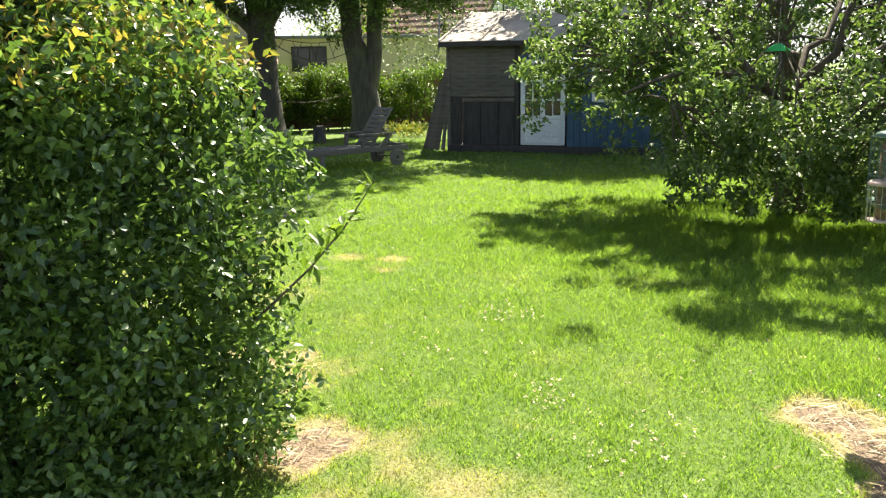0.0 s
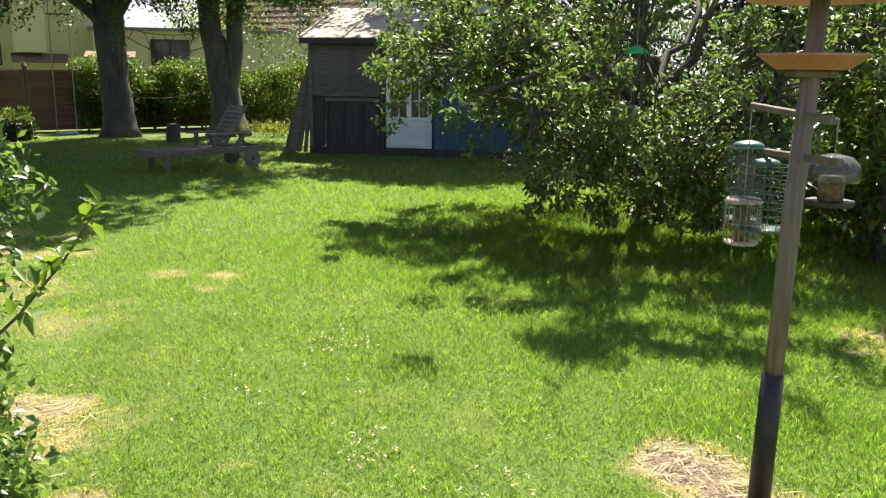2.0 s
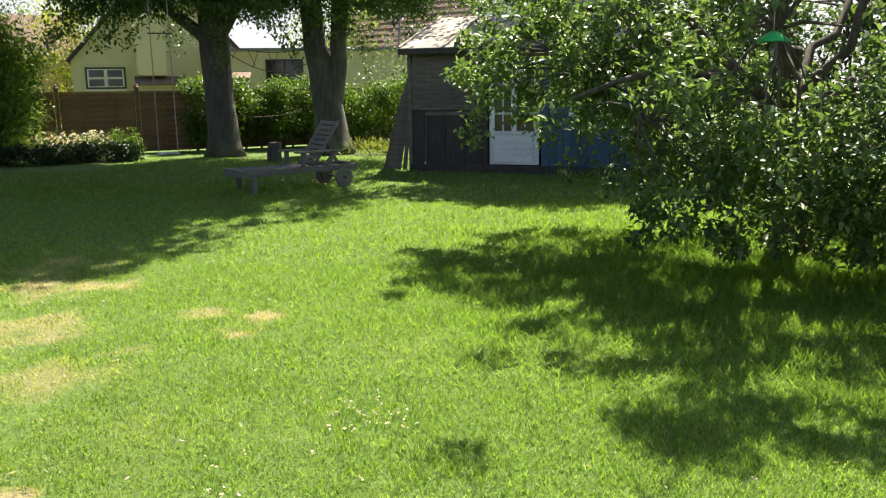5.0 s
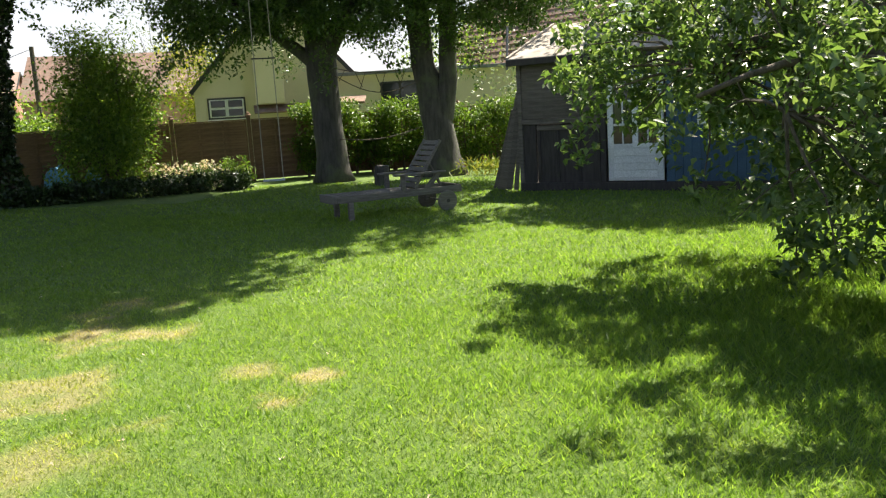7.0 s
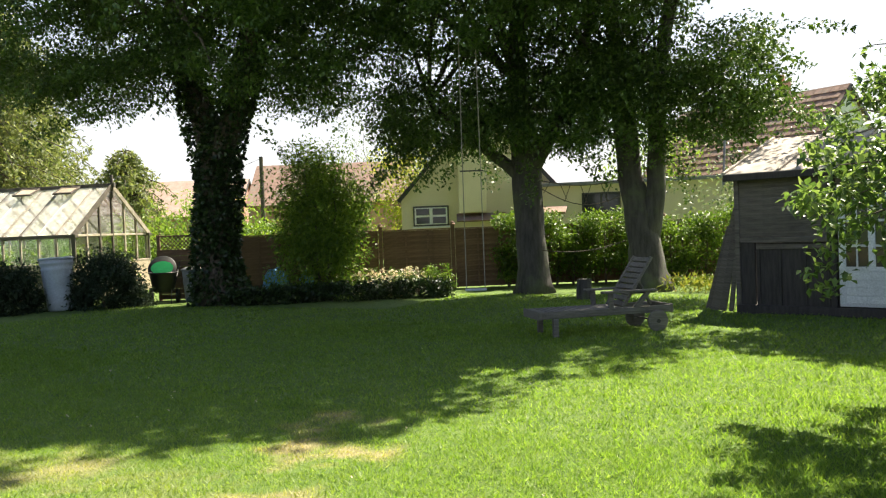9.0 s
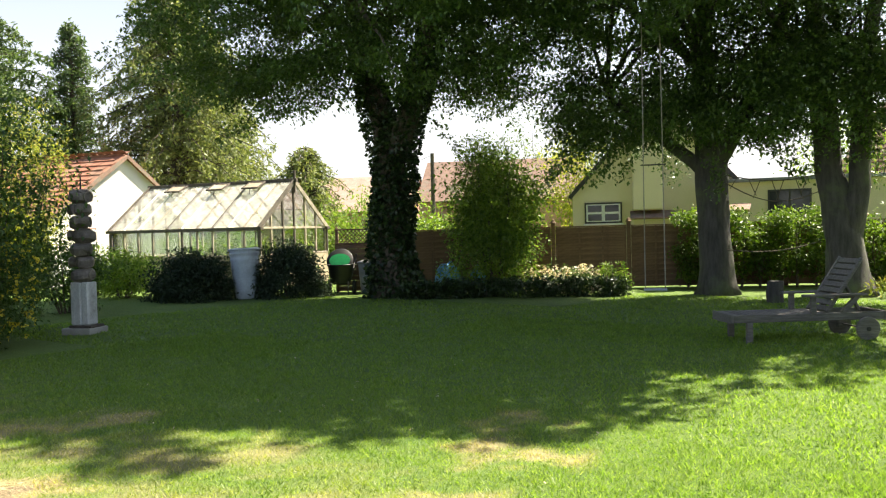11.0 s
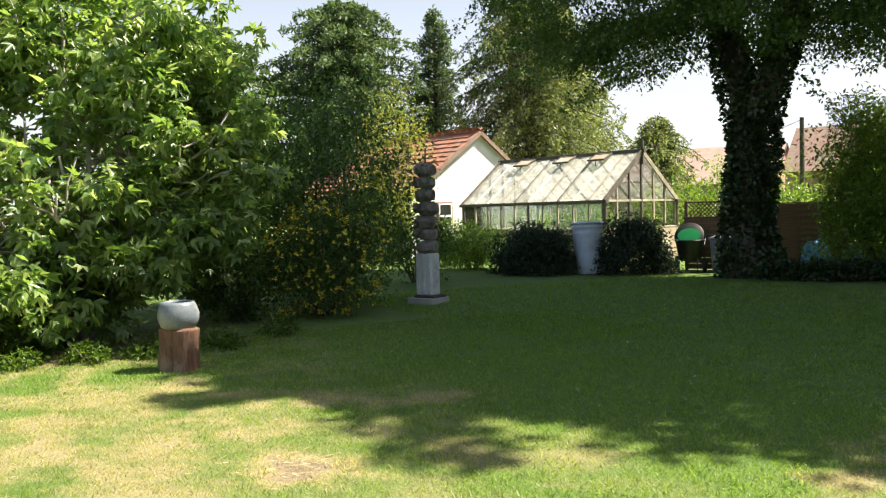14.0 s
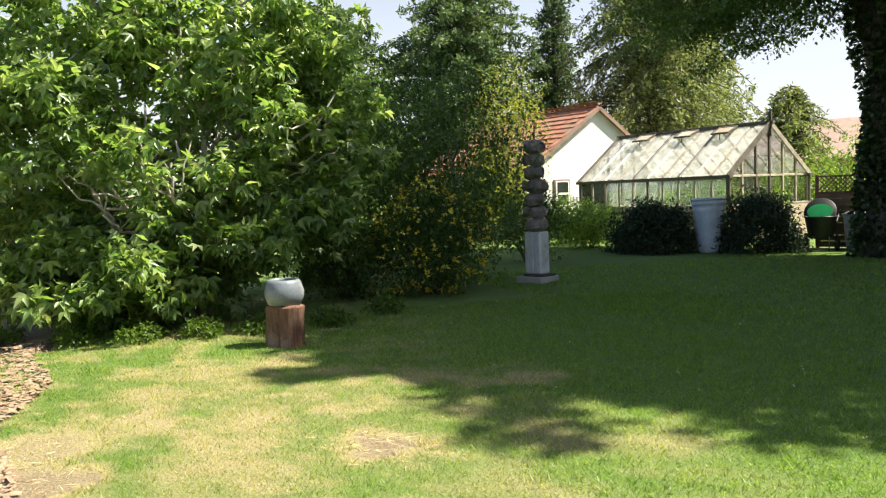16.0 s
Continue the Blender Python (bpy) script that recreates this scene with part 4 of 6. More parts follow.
def litter():
    """Straw and twigs scattered over the bare patches."""
    rng = np.random.default_rng(67)
    spots = [q for q in PATCHES if q[3] > 0.84]
    c = np.concatenate([rng.normal(0, 1, (170, 3)) * [r * 0.6, r * 0.6, 0] + [x, y, 0.0] for x, y, r, k in spots])
    n = len(c)
    c[:, 2] = rng.uniform(-0.03, 0.012, n)
    a, s = rng.uniform(0, 6.283, n), rng.uniform(0.01, 0.05, n)
    d = np.stack([np.cos(a), np.sin(a), rng.uniform(-0.15, 0.25, n)], 1) * s[:, None]
    w = np.stack([-np.sin(a), np.cos(a), 0 * a], 1) * rng.uniform(0.001, 0.004, n)[:, None]
    V = np.stack([c - d - w, c + d - w * 0.5, c + d + w * 0.5, c - d + w, c + [0, 0, 0.004]], 1).reshape(-1, 3)
    i = np.arange(n)[:, None] * 5
    F = np.concatenate([i + [0, 1, 4], i + [1, 2, 4], i + [2, 3, 4], i + [3, 0, 4]])
    tagged(cloud("straw_litter", V, F, "straw"), "dry straw and twigs on the bare soil", "litter", kind="stuff")


litter()


# ---- shrubs and planting ----
shrub("dark_shrub", -14.6, 9.5, 1.9, 1.7, 3.9, "shrub", "tall dark green shrub behind the fig tree", leaf=0.1, count=13000, clumps=240, seed=71)
shrub("dark_shrub", -15.3, 7.4, 1.8, 2.0, 4.3, "shrub", "tall dark green shrub behind the fig tree", leaf=0.1, count=9000, clumps=160, seed=75)
shrub("flowering_shrub", -12.9, 8.75, 0.95, 0.95, 1.75, "shrub", "rounded green shrub dotted with yellow flowers", leaf=0.055, count=15000, clumps=190, seed=72, flowers=("yellow_flower", 420, 0.05))
shrub("leafy_shrub", -13.2, 7.5, 0.8, 0.8, 1.3, "shrub", "dark green shrub under the fig tree", leaf=0.08, count=5000, seed=73)
shrub("russet_shrub", -26.3, 16.0, 1.4, 1.3, 5.8, "autumn", "tall shrub with yellow-brown foliage", leaf=0.11, count=6000, clumps=110, seed=74)
shrub("leafy_shrub", -17.5, 12.6, 0.9, 0.9, 1.6, "shrub", "dark green shrub behind the sculpture", leaf=0.09, count=4000, seed=78)
shrub("bright_shrub", -20.3, 15.6, 1.1, 0.9, 1.25, "bright", "sunlit light green shrub beside the lawn", leaf=0.1, count=4500, seed=76)
shrub("bright_shrub", -22.4, 16.0, 1.1, 0.9, 1.2, "bright", "sunlit light green shrub beside the lawn", leaf=0.1, count=3500, seed=77)
shrub("dusky_bush", -17.9, 16.0, 1.15, 0.95, 1.15, "lavender", "clipped dark dome-shaped bush beside the barrel", "bush", leaf=0.09, count=15000, clumps=300, seed=81, rough=0.3, dome=True, stems=4)
shrub("dusky_bush", -16.2, 17.75, 1.05, 0.9, 1.3, "lavender", "clipped dark dome-shaped bush beside the barrel", "bush", leaf=0.09, count=15000, clumps=300, seed=82, rough=0.3, dome=True, stems=4)
shrub("garden_bush", -11.6, 20.15, 1.2, 1.1, 3.85, "bright", "tall leafy bush in front of the wooden fence", "bush", leaf=0.1, count=22000, clumps=210, seed=83, rough=0.4)
shrub("flower_clump", -9.0, 21.2, 0.45, 0.35, 0.75, "bright", "light green clump in the flower bed", "plant", leaf=0.08, count=900, seed=84, clumps=30)
for k, (x, y, w) in enumerate([(-10.2, 20.9, 0.6), (-10.6, 20.6, 0.55), (-9.6, 20.75, 0.6), (-9.9, 21.3, 0.5)]):
    shrub("flowering_plant", x, y, w, 0.4, 0.62, "shrub", "low plant with pale flowers in the bed", "plant", leaf=0.06, count=900, seed=85 + k, clumps=30, flowers=("white_flower", 60, 0.07))
# apple-side thicket and trees behind the shed
# the dark ivy leaf colour on these three carries the shade under overhanging canopy
shrub("thicket", 7.0, 9.5, 2.2, 3.2, 4.2, "ivy", "dense thicket beside the lawn, leaves darkened for deep shade", leaf=0.13, count=15000, clumps=340, dome=True, seed=91)
shrub("thicket", 6.4, 13.6, 2.2, 2.0, 4.8, "ivy", "dense thicket beside the lawn, leaves darkened for deep shade", leaf=0.13, count=14000, clumps=320, dome=True, seed=92)
shrub("thicket", 8.5, 5.6, 1.9, 2.2, 3.6, "ivy", "dense thicket beside the lawn, leaves darkened for deep shade", leaf=0.13, count=12000, clumps=260, dome=True, seed=93)
shrub("thicket", 4.3, 18.2, 1.5, 1.5, 4.6, "shrub", "dense dark green thicket beside the shed", leaf=0.11, count=14000, clumps=220, dome=True, seed=97)
shrub("hazel_bush", 4.6, 8.1, 0.9, 0.9, 2.0, "laurel", "light green bush beside the apple tree", "bush", leaf=0.11, count=2600, clumps=70, seed=94)
# this first tree is added out of sight; its crown shades the lawn before the shed
big_tree("garden_tree", (3.6, 21.9, 0), [([(0, 0, -0.05), (-0.1, 0, 3.0), (-0.3, -0.2, 6.2)], [0.26, 0.2, 0.12])], [((-0.4, -0.3, 7.7), (2.6, 2.4, 2.2), 1.0)], "leafy tree behind the garden shed", leaves=16000, clumps=170, seed=95, limb_n=12)
big_tree("garden_tree", (8.0, 18.5, 0), [([(0, 0, -0.05), (0.1, 0, 2.5), (0.2, 0, 5.0)], [0.3, 0.24, 0.14])], [((0, 0, 5.4), (3.6, 3.2, 4.2), 1.0)], "leafy tree behind the garden shed", leaves=16000, clumps=170, seed=96, limb_n=12)


def laurel_hedge():
    rng = np.random.default_rng(101)
    ob = thing("laurel_hedge", pose(-8.5, 23.6, 0, 0, 0, 22), "long laurel hedge with bright sunlit top and dark front", "hedge")
    bm = bmesh.new()
    for k in range(16):
        x = 0.3 + k * 0.42
        tube(bm, bend((x, 0, -0.02), (x + rng.uniform(-0.2, 0.2), rng.uniform(-0.2, 0.2), 1.5), 0.05, 4, 0.06, k), np.linspace(0.035, 0.01, 5), 5)
    tagged(part("stem", bm, "dark_bark", ob), kind="stuff")
    c = np.stack([rng.uniform(0, 7.0, 420), rng.uniform(-0.55, 0.55, 420), rng.uniform(0.1, 1.0, 420) ** 0.8 * 1.75], 1)
    c[:, 2] *= 1 + 0.12 * np.sin(c[:, 0] * 1.7) * np.cos(c[:, 0] * 0.7)
    p, v = in_clumps(rng, c, 56, 0.26, 0.8)
    p[:, 2] = np.clip(p[:, 2], 0.05, None)
    V, F = leaf_arrays(rng, p, 0.1, 0.5, 0.15, 0.7, v * 0.5)
    cloud("foliage", V, F, "laurel", ob)


laurel_hedge()


def bed_edging():
    rng = np.random.default_rng(103)
    ob = thing("bed_edging", pose(-12.9, 18.2, 0, 0, 0, 32), "low dark clipped edging along the flower bed", "hedge")
    bm = bmesh.new()
    for k in range(12):
        tube(bm, [(0.3 + k * 0.42, 0, -0.02), (0.32 + k * 0.42, 0.02, 0.2)], [0.01, 0.005], 4)
    tagged(part("stem", bm, "dark_bark", ob), kind="stuff")
    c = np.stack([rng.uniform(0, 5.2, 260), rng.uniform(-0.22, 0.22, 260), rng.uniform(0.05, 0.38, 260)], 1)
    p, v = in_clumps(rng, c, 40, 0.13, 0.8)
    p[:, 2] = np.clip(p[:, 2], 0.02, None)
    V, F = leaf_arrays(rng, p, 0.08, 0.6, 0.1, 0.3, v)
    cloud("foliage", V, F, "ivy", ob)


bed_edging()


# ---- garden shed ----
def shed():
    ob = thing("garden_shed", pose(-0.2, 17.8, 0, 0, 0, -16), "old timber shed with felt roof, blue boards and white door", "shed")
    part("floor_sill", box(-1.62, 2.95, -0.06, 2.75, -0.02, 0.14), "dark_panel", ob)
    # side and back walls
    part("back_wall", box(-1.6, 2.9, 2.62, 2.7, 0.14, 2.3), "old_wood", ob)
    part("side_wall", box(-1.6, -1.54, 0.06, 2.62, 0.14, 2.28), "old_wood", ob)
    part("side_wall", box(2.84, 2.9, 0.06, 2.62, 0.14, 2.28), "blue_paint", ob)
    # weatherboards of the old part
    rng = np.random.default_rng(7)
    board = box(0, 1.54, -0.012, 0.012, 0, 0.17, 0.004)
    me = bpy.data.meshes.new("weatherboard")
    board.to_mesh(me)
    board.free()
    me.materials.append(M["old_wood"])
    z = 1.27
    while z < 2.22:
        shared("weatherboard", me, ob, pose(-1.6, 0.02, z, 7 + rng.uniform(-1, 1), rng.uniform(-0.4, 0.4), 0))
        z += 0.155
    part("corner_post", box(-1.64, -1.56, -0.03, 0.06, 0, 2.28), "old_wood", ob)
    part("corner_post", box(-0.12, -0.03, -0.04, 0.06, 0, 2.28), "dark_panel", ob)
    part("head_rail", box(-1.56, -0.12, -0.03, 0.04, 1.17, 1.26), "old_wood", ob)
    # dark lean-to door below
    panel = part("lower_door", box(-1.3, -0.13, 0.03, 0.06, 0.1, 1.16), "dark_panel", ob, "dark boarded lower door")
    for x in (-1.3, -0.95, -0.55, -0.2):
        part("batten", box(x, x + 0.06, 0.005, 0.03, 0.1, 1.1), "dark_panel", panel)
    part("batten", box(-1.3, -0.13, 0.0, 0.03, 1.06, 1.14), "old_wood", panel)
    part("side_board", box(-1.56, -1.32, 0.0, 0.05, 0.05, 1.17), "dark_panel", ob)
    # white door
    door = part("door", box(0.0, 0.95, 0.0, 0.045, 0.16, 0.72), "white_door", ob, "white door with glazed panes and boarded base")
    for k in range(4):
        part("board", box(0.1, 0.85, -0.012, 0.0, 0.22 + k * 0.12, 0.33 + k * 0.12, 0.004), "white_door", door)
    for x0, x1 in ((0.0, 0.1), (0.425, 0.525), (0.85, 0.95)):
        part("stile", box(x0, x1, -0.008, 0.045, 0.72, 1.92), "white_door", door)
    for z0, z1 in ((0.72, 0.78), (1.08, 1.12), (1.46, 1.5), (1.84, 1.92)):
        for x0, x1 in ((0.1, 0.425), (0.525, 0.85)):
            part("rail", box(x0, x1, -0.004, 0.04, z0, z1, 0.003), "white_door", door)
    for z0, z1 in ((0.78, 1.08), (1.12, 1.46), (1.5, 1.84)):
        for x0, x1 in ((0.1, 0.425), (0.525, 0.85)):
            part("pane", box(x0, x1, 0.018, 0.024, z0, z1, 0), "dark_glass", door)
            part("glazing_bar", box((x0 + x1) / 2 - 0.012, (x0 + x1) / 2 + 0.012, 0.0, 0.017, z0, z1, 0), "white_door", door)
    part("door_head", box(-0.03, 0.99, -0.03, 0.05, 1.92, 2.02), "blue_paint", ob)
    part("gable_board", box(-0.03, 0.99, 0.0, 0.05, 2.02, 2.28), "old_wood", ob)
    # blue boarded front with a window
    x = 0.99
    while x < 2.86:
        part("blue_board", box(x, min(x + 0.138, 2.9), 0.0, 0.04, 0.14, 2.28, 0.006), "blue_paint", ob)
        x += 0.14
    win = part("window", box(1.5, 2.3, -0.03, 0.0, 1.05, 1.75), "white_door", ob, "small white-framed window")
    part("pane", box(1.56, 1.88, -0.036, -0.03, 1.11, 1.69, 0), "dark_glass", win)
    part("pane", box(1.92, 2.24, -0.036, -0.03, 1.11, 1.69, 0), "dark_glass", win)
    # roofs: a mono-pitch over the old part, a hip over the rest
    bm = bmesh.new()
    v = [bm.verts.new(p) for p in ((-1.75, -0.18, 2.27), (0.05, -0.18, 2.27), (0.05, 2.0, 2.98), (-1.75, 2.0, 2.98), (-1.75, -0.18, 2.32), (0.05, -0.18, 2.32), (0.05, 2.0, 3.03), (-1.75, 2.0, 3.03))]
    for f in ((3, 2, 1, 0), (4, 5, 6, 7), (0, 1, 5, 4), (2, 3, 7, 6), (1, 2, 6, 5), (3, 0, 4, 7)):
        bm.faces.new([v[i] for i in f])
    roof = part("felt_roof", bm, "felt", ob, "grey mineral felt roof")
    for x in (-1.76, -0.86, 0.0):
        b2 = bmesh.new()
        beam(b2, (x + 0.03, -0.19, 2.345), (x + 0.03, 2.0, 3.055), 0.045, 0.02)
        part("batten", b2, "felt", roof)
    part("fascia", box(-1.75, 0.03, -0.2, -0.182, 2.2, 2.31), "dark_panel", ob)
    bm = bmesh.new()
    e = [bm.verts.new(p) for p in ((-0.15, -0.22, 2.3), (3.1, -0.22, 2.3), (3.1, 2.9, 2.3), (-0.15, 2.9, 2.3))]
    t = [bm.verts.new(p) for p in ((1.25, 1.3, 3.35), (1.75, 1.3, 3.35))]
    for f in ((e[0], e[1], t[1], t[0]), (e[1], e[2], t[1]), (e[2], e[3], t[0], t[1]), (e[3], e[0], t[0]), (e[3], e[2], e[1], e[0])):
        bm.faces.new(f)
    hip = part("hip_roof", bm, "felt", ob, "grey hipped felt roof")
    for a, b in (((-0.15, -0.22, 2.31), (1.25, 1.3, 3.36)), ((3.1, -0.22, 2.31), (1.75, 1.3, 3.36)), ((1.25, 1.3, 3.36), (1.75, 1.3, 3.36))):
        b2 = bmesh.new()
        beam(b2, a, b, 0.09, 0.03)
        part("ridge_strip", b2, "felt", hip)
    part("fascia", box(-0.13, 3.08, -0.24, -0.222, 2.2, 2.3), "dark_panel", ob)
    b2 = bmesh.new()
    tube(b2, [(-1.78, -0.1, 2.15), (-1.78, 0.0, 2.9)], 0.02, 6)
    part("pipe", b2, "grey_plastic", ob)


shed()
for k, (x, y, w, lean, h) in enumerate([(-2.2, 18.6, 0.16, 13, 1.8), (-2.05, 18.5, 0.12, 9, 1.6), (-1.9, 18.42, 0.08, 5, 1.35), (-2.32, 18.72, 0.12, 15, 1.5)]):
    ob = thing("leaning_plank", pose(x, y, 0, -4, lean, -16), "weathered plank leaning against the shed wall", "plank", "planks by the shed")
    part("board", box(-w / 2, w / 2, -0.015, 0.015, 0, h), "old_wood", ob)


# ---- sun lounger ----
def lounger():
    ob = thing("sun_lounger", pose(-3.3, 15.45, 0, 0, 0, 41), "weathered grey wooden sun lounger with wheels and raised back", "lounger")
    for y in (-0.31, 0.31):
        part("side_rail", box(-1.05, 0.95, y - 0.02, y + 0.02, 0.27, 0.37), "grey_wood", ob)
        part("arm_rest", box(-0.12, 0.72, y - 0.055, y + 0.055, 0.585, 0.615), "grey_wood", ob)
        part("arm_post", box(-0.02, 0.05, y - 0.025, y + 0.025, 0.36, 0.585), "grey_wood", ob)
        bm = bmesh.new()
        beam(bm, (0.4, y, 0.36), (0.62, y, 0.59), 0.05, 0.06)
        part("arm_brace", bm, "grey_wood", ob)
        part("leg", box(-0.88, -0.8, y - 0.03, y + 0.03, -0.01, 0.27), "grey_wood", ob)
        bm = bmesh.new()
        lathe([(0.03, -0.02), (0.15, -0.02), (0.16, -0.012), (0.16, 0.012), (0.15, 0.02), (0.03, 0.02)], 20, bm)
        bmesh.ops.transform(bm, matrix=pose(0.72, y * 1.15, 0.15, 90), verts=bm.verts)
        w = part("wheel", bm, "grey_wood", ob)
        bm = bmesh.new()
        lathe([(0.03, -0.032), (0.03, 0.032)], 10, bm)
        bmesh.ops.transform(bm, matrix=pose(0.72, y * 1.15, 0.15, 90), verts=bm.verts)
        part("hub", bm, "dark_trim", w)
        part("wheel_post", box(0.66, 0.78, y - 0.03, y + 0.03, 0.1, 0.28), "grey_wood", ob)
    part("axle", box(0.71, 0.73, -0.34, 0.34, 0.14, 0.16, 0), "dark_trim", ob)
    part("end_rail", box(-1.09, -1.05, -0.33, 0.33, 0.26, 0.38), "grey_wood", ob)
    part("end_rail", box(0.95, 0.99, -0.33, 0.33, 0.26, 0.38), "grey_wood", ob)
    for k in range(14):
        x = -1.03 + k * 0.088
        part("slat", box(x, x + 0.065, -0.29, 0.29, 0.355, 0.375, 0.004), "grey_wood", ob)
    back = part("backrest", box(-0.02, 0.02, -0.29, -0.24, 0, 0.85, 0.005, pose(0.22, 0, 0.37, 0, 34, 0)), "grey_wood", ob)
    part("stile", box(-0.02, 0.02, 0.24, 0.29, 0, 0.85, 0.005, pose(0.22, 0, 0.37, 0, 34, 0)), "grey_wood", back)
    for k in range(9):
        part("slat", box(-0.012, 0.012, -0.24, 0.24, 0.02 + k * 0.093, 0.09 + k * 0.093, 0.004, pose(0.22, 0, 0.37, 0, 34, 0)), "grey_wood", back)
    bm = bmesh.new()
    beam(bm, (0.58, 0, 0.78), (0.8, 0, 0.36), 0.05, 0.03)
    part("prop", bm, "grey_wood", ob)


lounger()


# ---- bird feeding post ----
def feeding_post():
    ob = thing("bird_feeding_post", pose(1.55, 3.84, 0), "wooden bird-feeding post with a black sleeve and two clay saucers", "bird table")
    part("pole", tube(bmesh.new(), [(-0.01, 0, 0.5), (0.0, 0, 1.2), (0.03, 0, 2.12)], [0.036, 0.037, 0.034], 12, 0.12), "pole_wood", ob, smooth=True)
    part("sleeve", tube(bmesh.new(), [(-0.02, 0, -0.05), (-0.012, 0, 0.57)], [0.045, 0.043], 14), "black_plastic", ob, "black plastic sleeve", True)
    lo = part("saucer", lathe([(0.1, 1.745), (0.125, 1.742), (0.19, 1.79), (0.197, 1.79), (0.198, 1.8), (0.188, 1.8), (0.12, 1.757), (0.03, 1.756)], 36), "terracotta", ob, "orange terracotta saucer", True)
    lo.location = (0.02, 0, 0)
    part("bracket", box(-0.06, 0.1, -0.05, 0.05, 1.715, 1.742), "pole_wood", ob)
    hi = part("saucer", lathe([(0.2, 2.01), (0.25, 1.985), (0.262, 1.99), (0.258, 2.005), (0.215, 2.05), (0.2, 2.06), (0.19, 2.055), (0.05, 2.05)], 36), "pink_clay", ob, "pale pink clay saucer", True)
    hi.location = (0.03, 0, 0)
    part("finial", lathe([(0.05, 2.05), (0.055, 2.07), (0.03, 2.1), (0.01, 2.105)], 14), "pink_clay", ob, smooth=True)
    for a, b in (((-0.04, -0.3, 1.575), (0.1, 0.68, 1.585)), ((-0.03, -0.36, 1.44), (0.1, 0.5, 1.395))):
        bm = bmesh.new()
        beam(bm, a, b, 0.024, 0.028, 0.004)
        part("perch_bar", bm, "pole_wood", ob)
    part("hook", tube(bmesh.new(), [(0.03, 0.02, 1.5), (0.15, 0.12, 1.56), (0.27, 0.24, 1.55), (0.28, 0.26, 1.5)], 0.005, 6), "steel", ob)


feeding_post()


def ring(bm, r, z, wire, n=20):
    pts = [Vector((r * math.cos(6.28319 * i / n), r * math.sin(6.28319 * i / n), z)) for i in range(n + 1)]
    tube(bm, pts, wire, 4)


def cage_feeder(x, y, z0, z1, r, material, label, lid, bars=16, rings=3, hang=0.1, core=True, cap=1.0):
    """A hanging wire-cage bird feeder: lid, base, upright bars and rings, with a mesh tube of food inside."""
    ob = thing("bird_feeder", pose(x, y, z0), label, "bird feeder", "hanging bird feeders")
    h = z1 - z0
    for k in range(bars):
        a = 6.28319 * k / bars
        part("bar", tube(bmesh.new(), [(r * math.cos(a), r * math.sin(a), 0), (r * math.cos(a), r * math.sin(a), h)], 0.0016, 4), material, ob)
    for k in range(rings):
        bm = bmesh.new()
        ring(bm, r, h * k / max(rings - 1, 1), 0.0022)
        part("hoop", bm, material, ob)
    part("lid", lathe([(r * 1.08 * cap, h), (r * 1.1 * cap, h + 0.006), (r * 0.95 * cap, h + 0.02), (r * 0.35 * cap, h + 0.03), (r * 0.3 * cap, h + 0.026)], 24), lid, ob, smooth=True)
    part("tray", lathe([(r * 0.9, -0.006), (r * 1.0, 0.0), (r * 1.0, 0.006), (r * 0.3, 0.006)], 24), lid, ob, smooth=True)
    if core:
        part("food_tube", lathe([(r * 0.42, 0.01), (r * 0.42, h * 0.9)], 16), "seed", ob, smooth=True)
    part("hanger", tube(bmesh.new(), [(0, 0, h + 0.02), (0.0, 0.0, h + 0.02 + hang)], 0.002, 4), material, ob)
    return ob


cage_feeder(1.58, 4.36, 0.99, 1.17, 0.075, "steel", "wire bird feeder with a pale copper lid", "copper", 18, 3, 0.385)
cage_feeder(1.64, 4.5, 1.07, 1.4, 0.085, "green_wire", "tall green wire cage bird feeder", "green_wire", 18, 6, 0.16, True, 0.75)
cage_feeder(1.645, 4.31, 1.06, 1.34, 0.1, "green_wire", "wide green wire cage bird feeder", "green_wire", 14, 9, 0.045, False, 0.55)


def dome_feeder():
    ob = thing("bird_feeder", pose(1.83, 4.1, 1.2), "bird feeder with a clear plastic dome", "bird feeder", "hanging bird feeders")
    part("dome", lathe([(0.105, 0.1), (0.11, 0.13), (0.1, 0.17), (0.07, 0.2), (0.02, 0.212)], 24), "dome_glass", ob, smooth=True)
    part("tray", lathe([(0.07, 0.0), (0.09, 0.0), (0.095, 0.02), (0.02, 0.015)], 20), "dark_trim", ob, smooth=True)
    part("food_tube", lathe([(0.05, 0.02), (0.05, 0.12)], 14), "seed", ob, smooth=True)
    part("hanger", tube(bmesh.new(), [(0, 0, 0.2), (0, 0, 0.3)], 0.002, 4), "steel", ob)


dome_feeder()
ob = thing("hanging_feeder", pose(2.17, 8.3, 1.88), "small bright green plastic feeder hanging in the apple tree", "bird feeder")
part("roof", lathe([(0.11, 0.0), (0.115, 0.008), (0.06, 0.05), (0.02, 0.075)], 20), "green_plastic", ob, smooth=True)
part("tube", lathe([(0.025, -0.12), (0.028, 0.0)], 12), "dome_glass", ob, smooth=True)
part("hook", tube(bmesh.new(), [(0, 0, 0.07), (0, 0, 0.4)], 0.003, 5), "steel", ob)


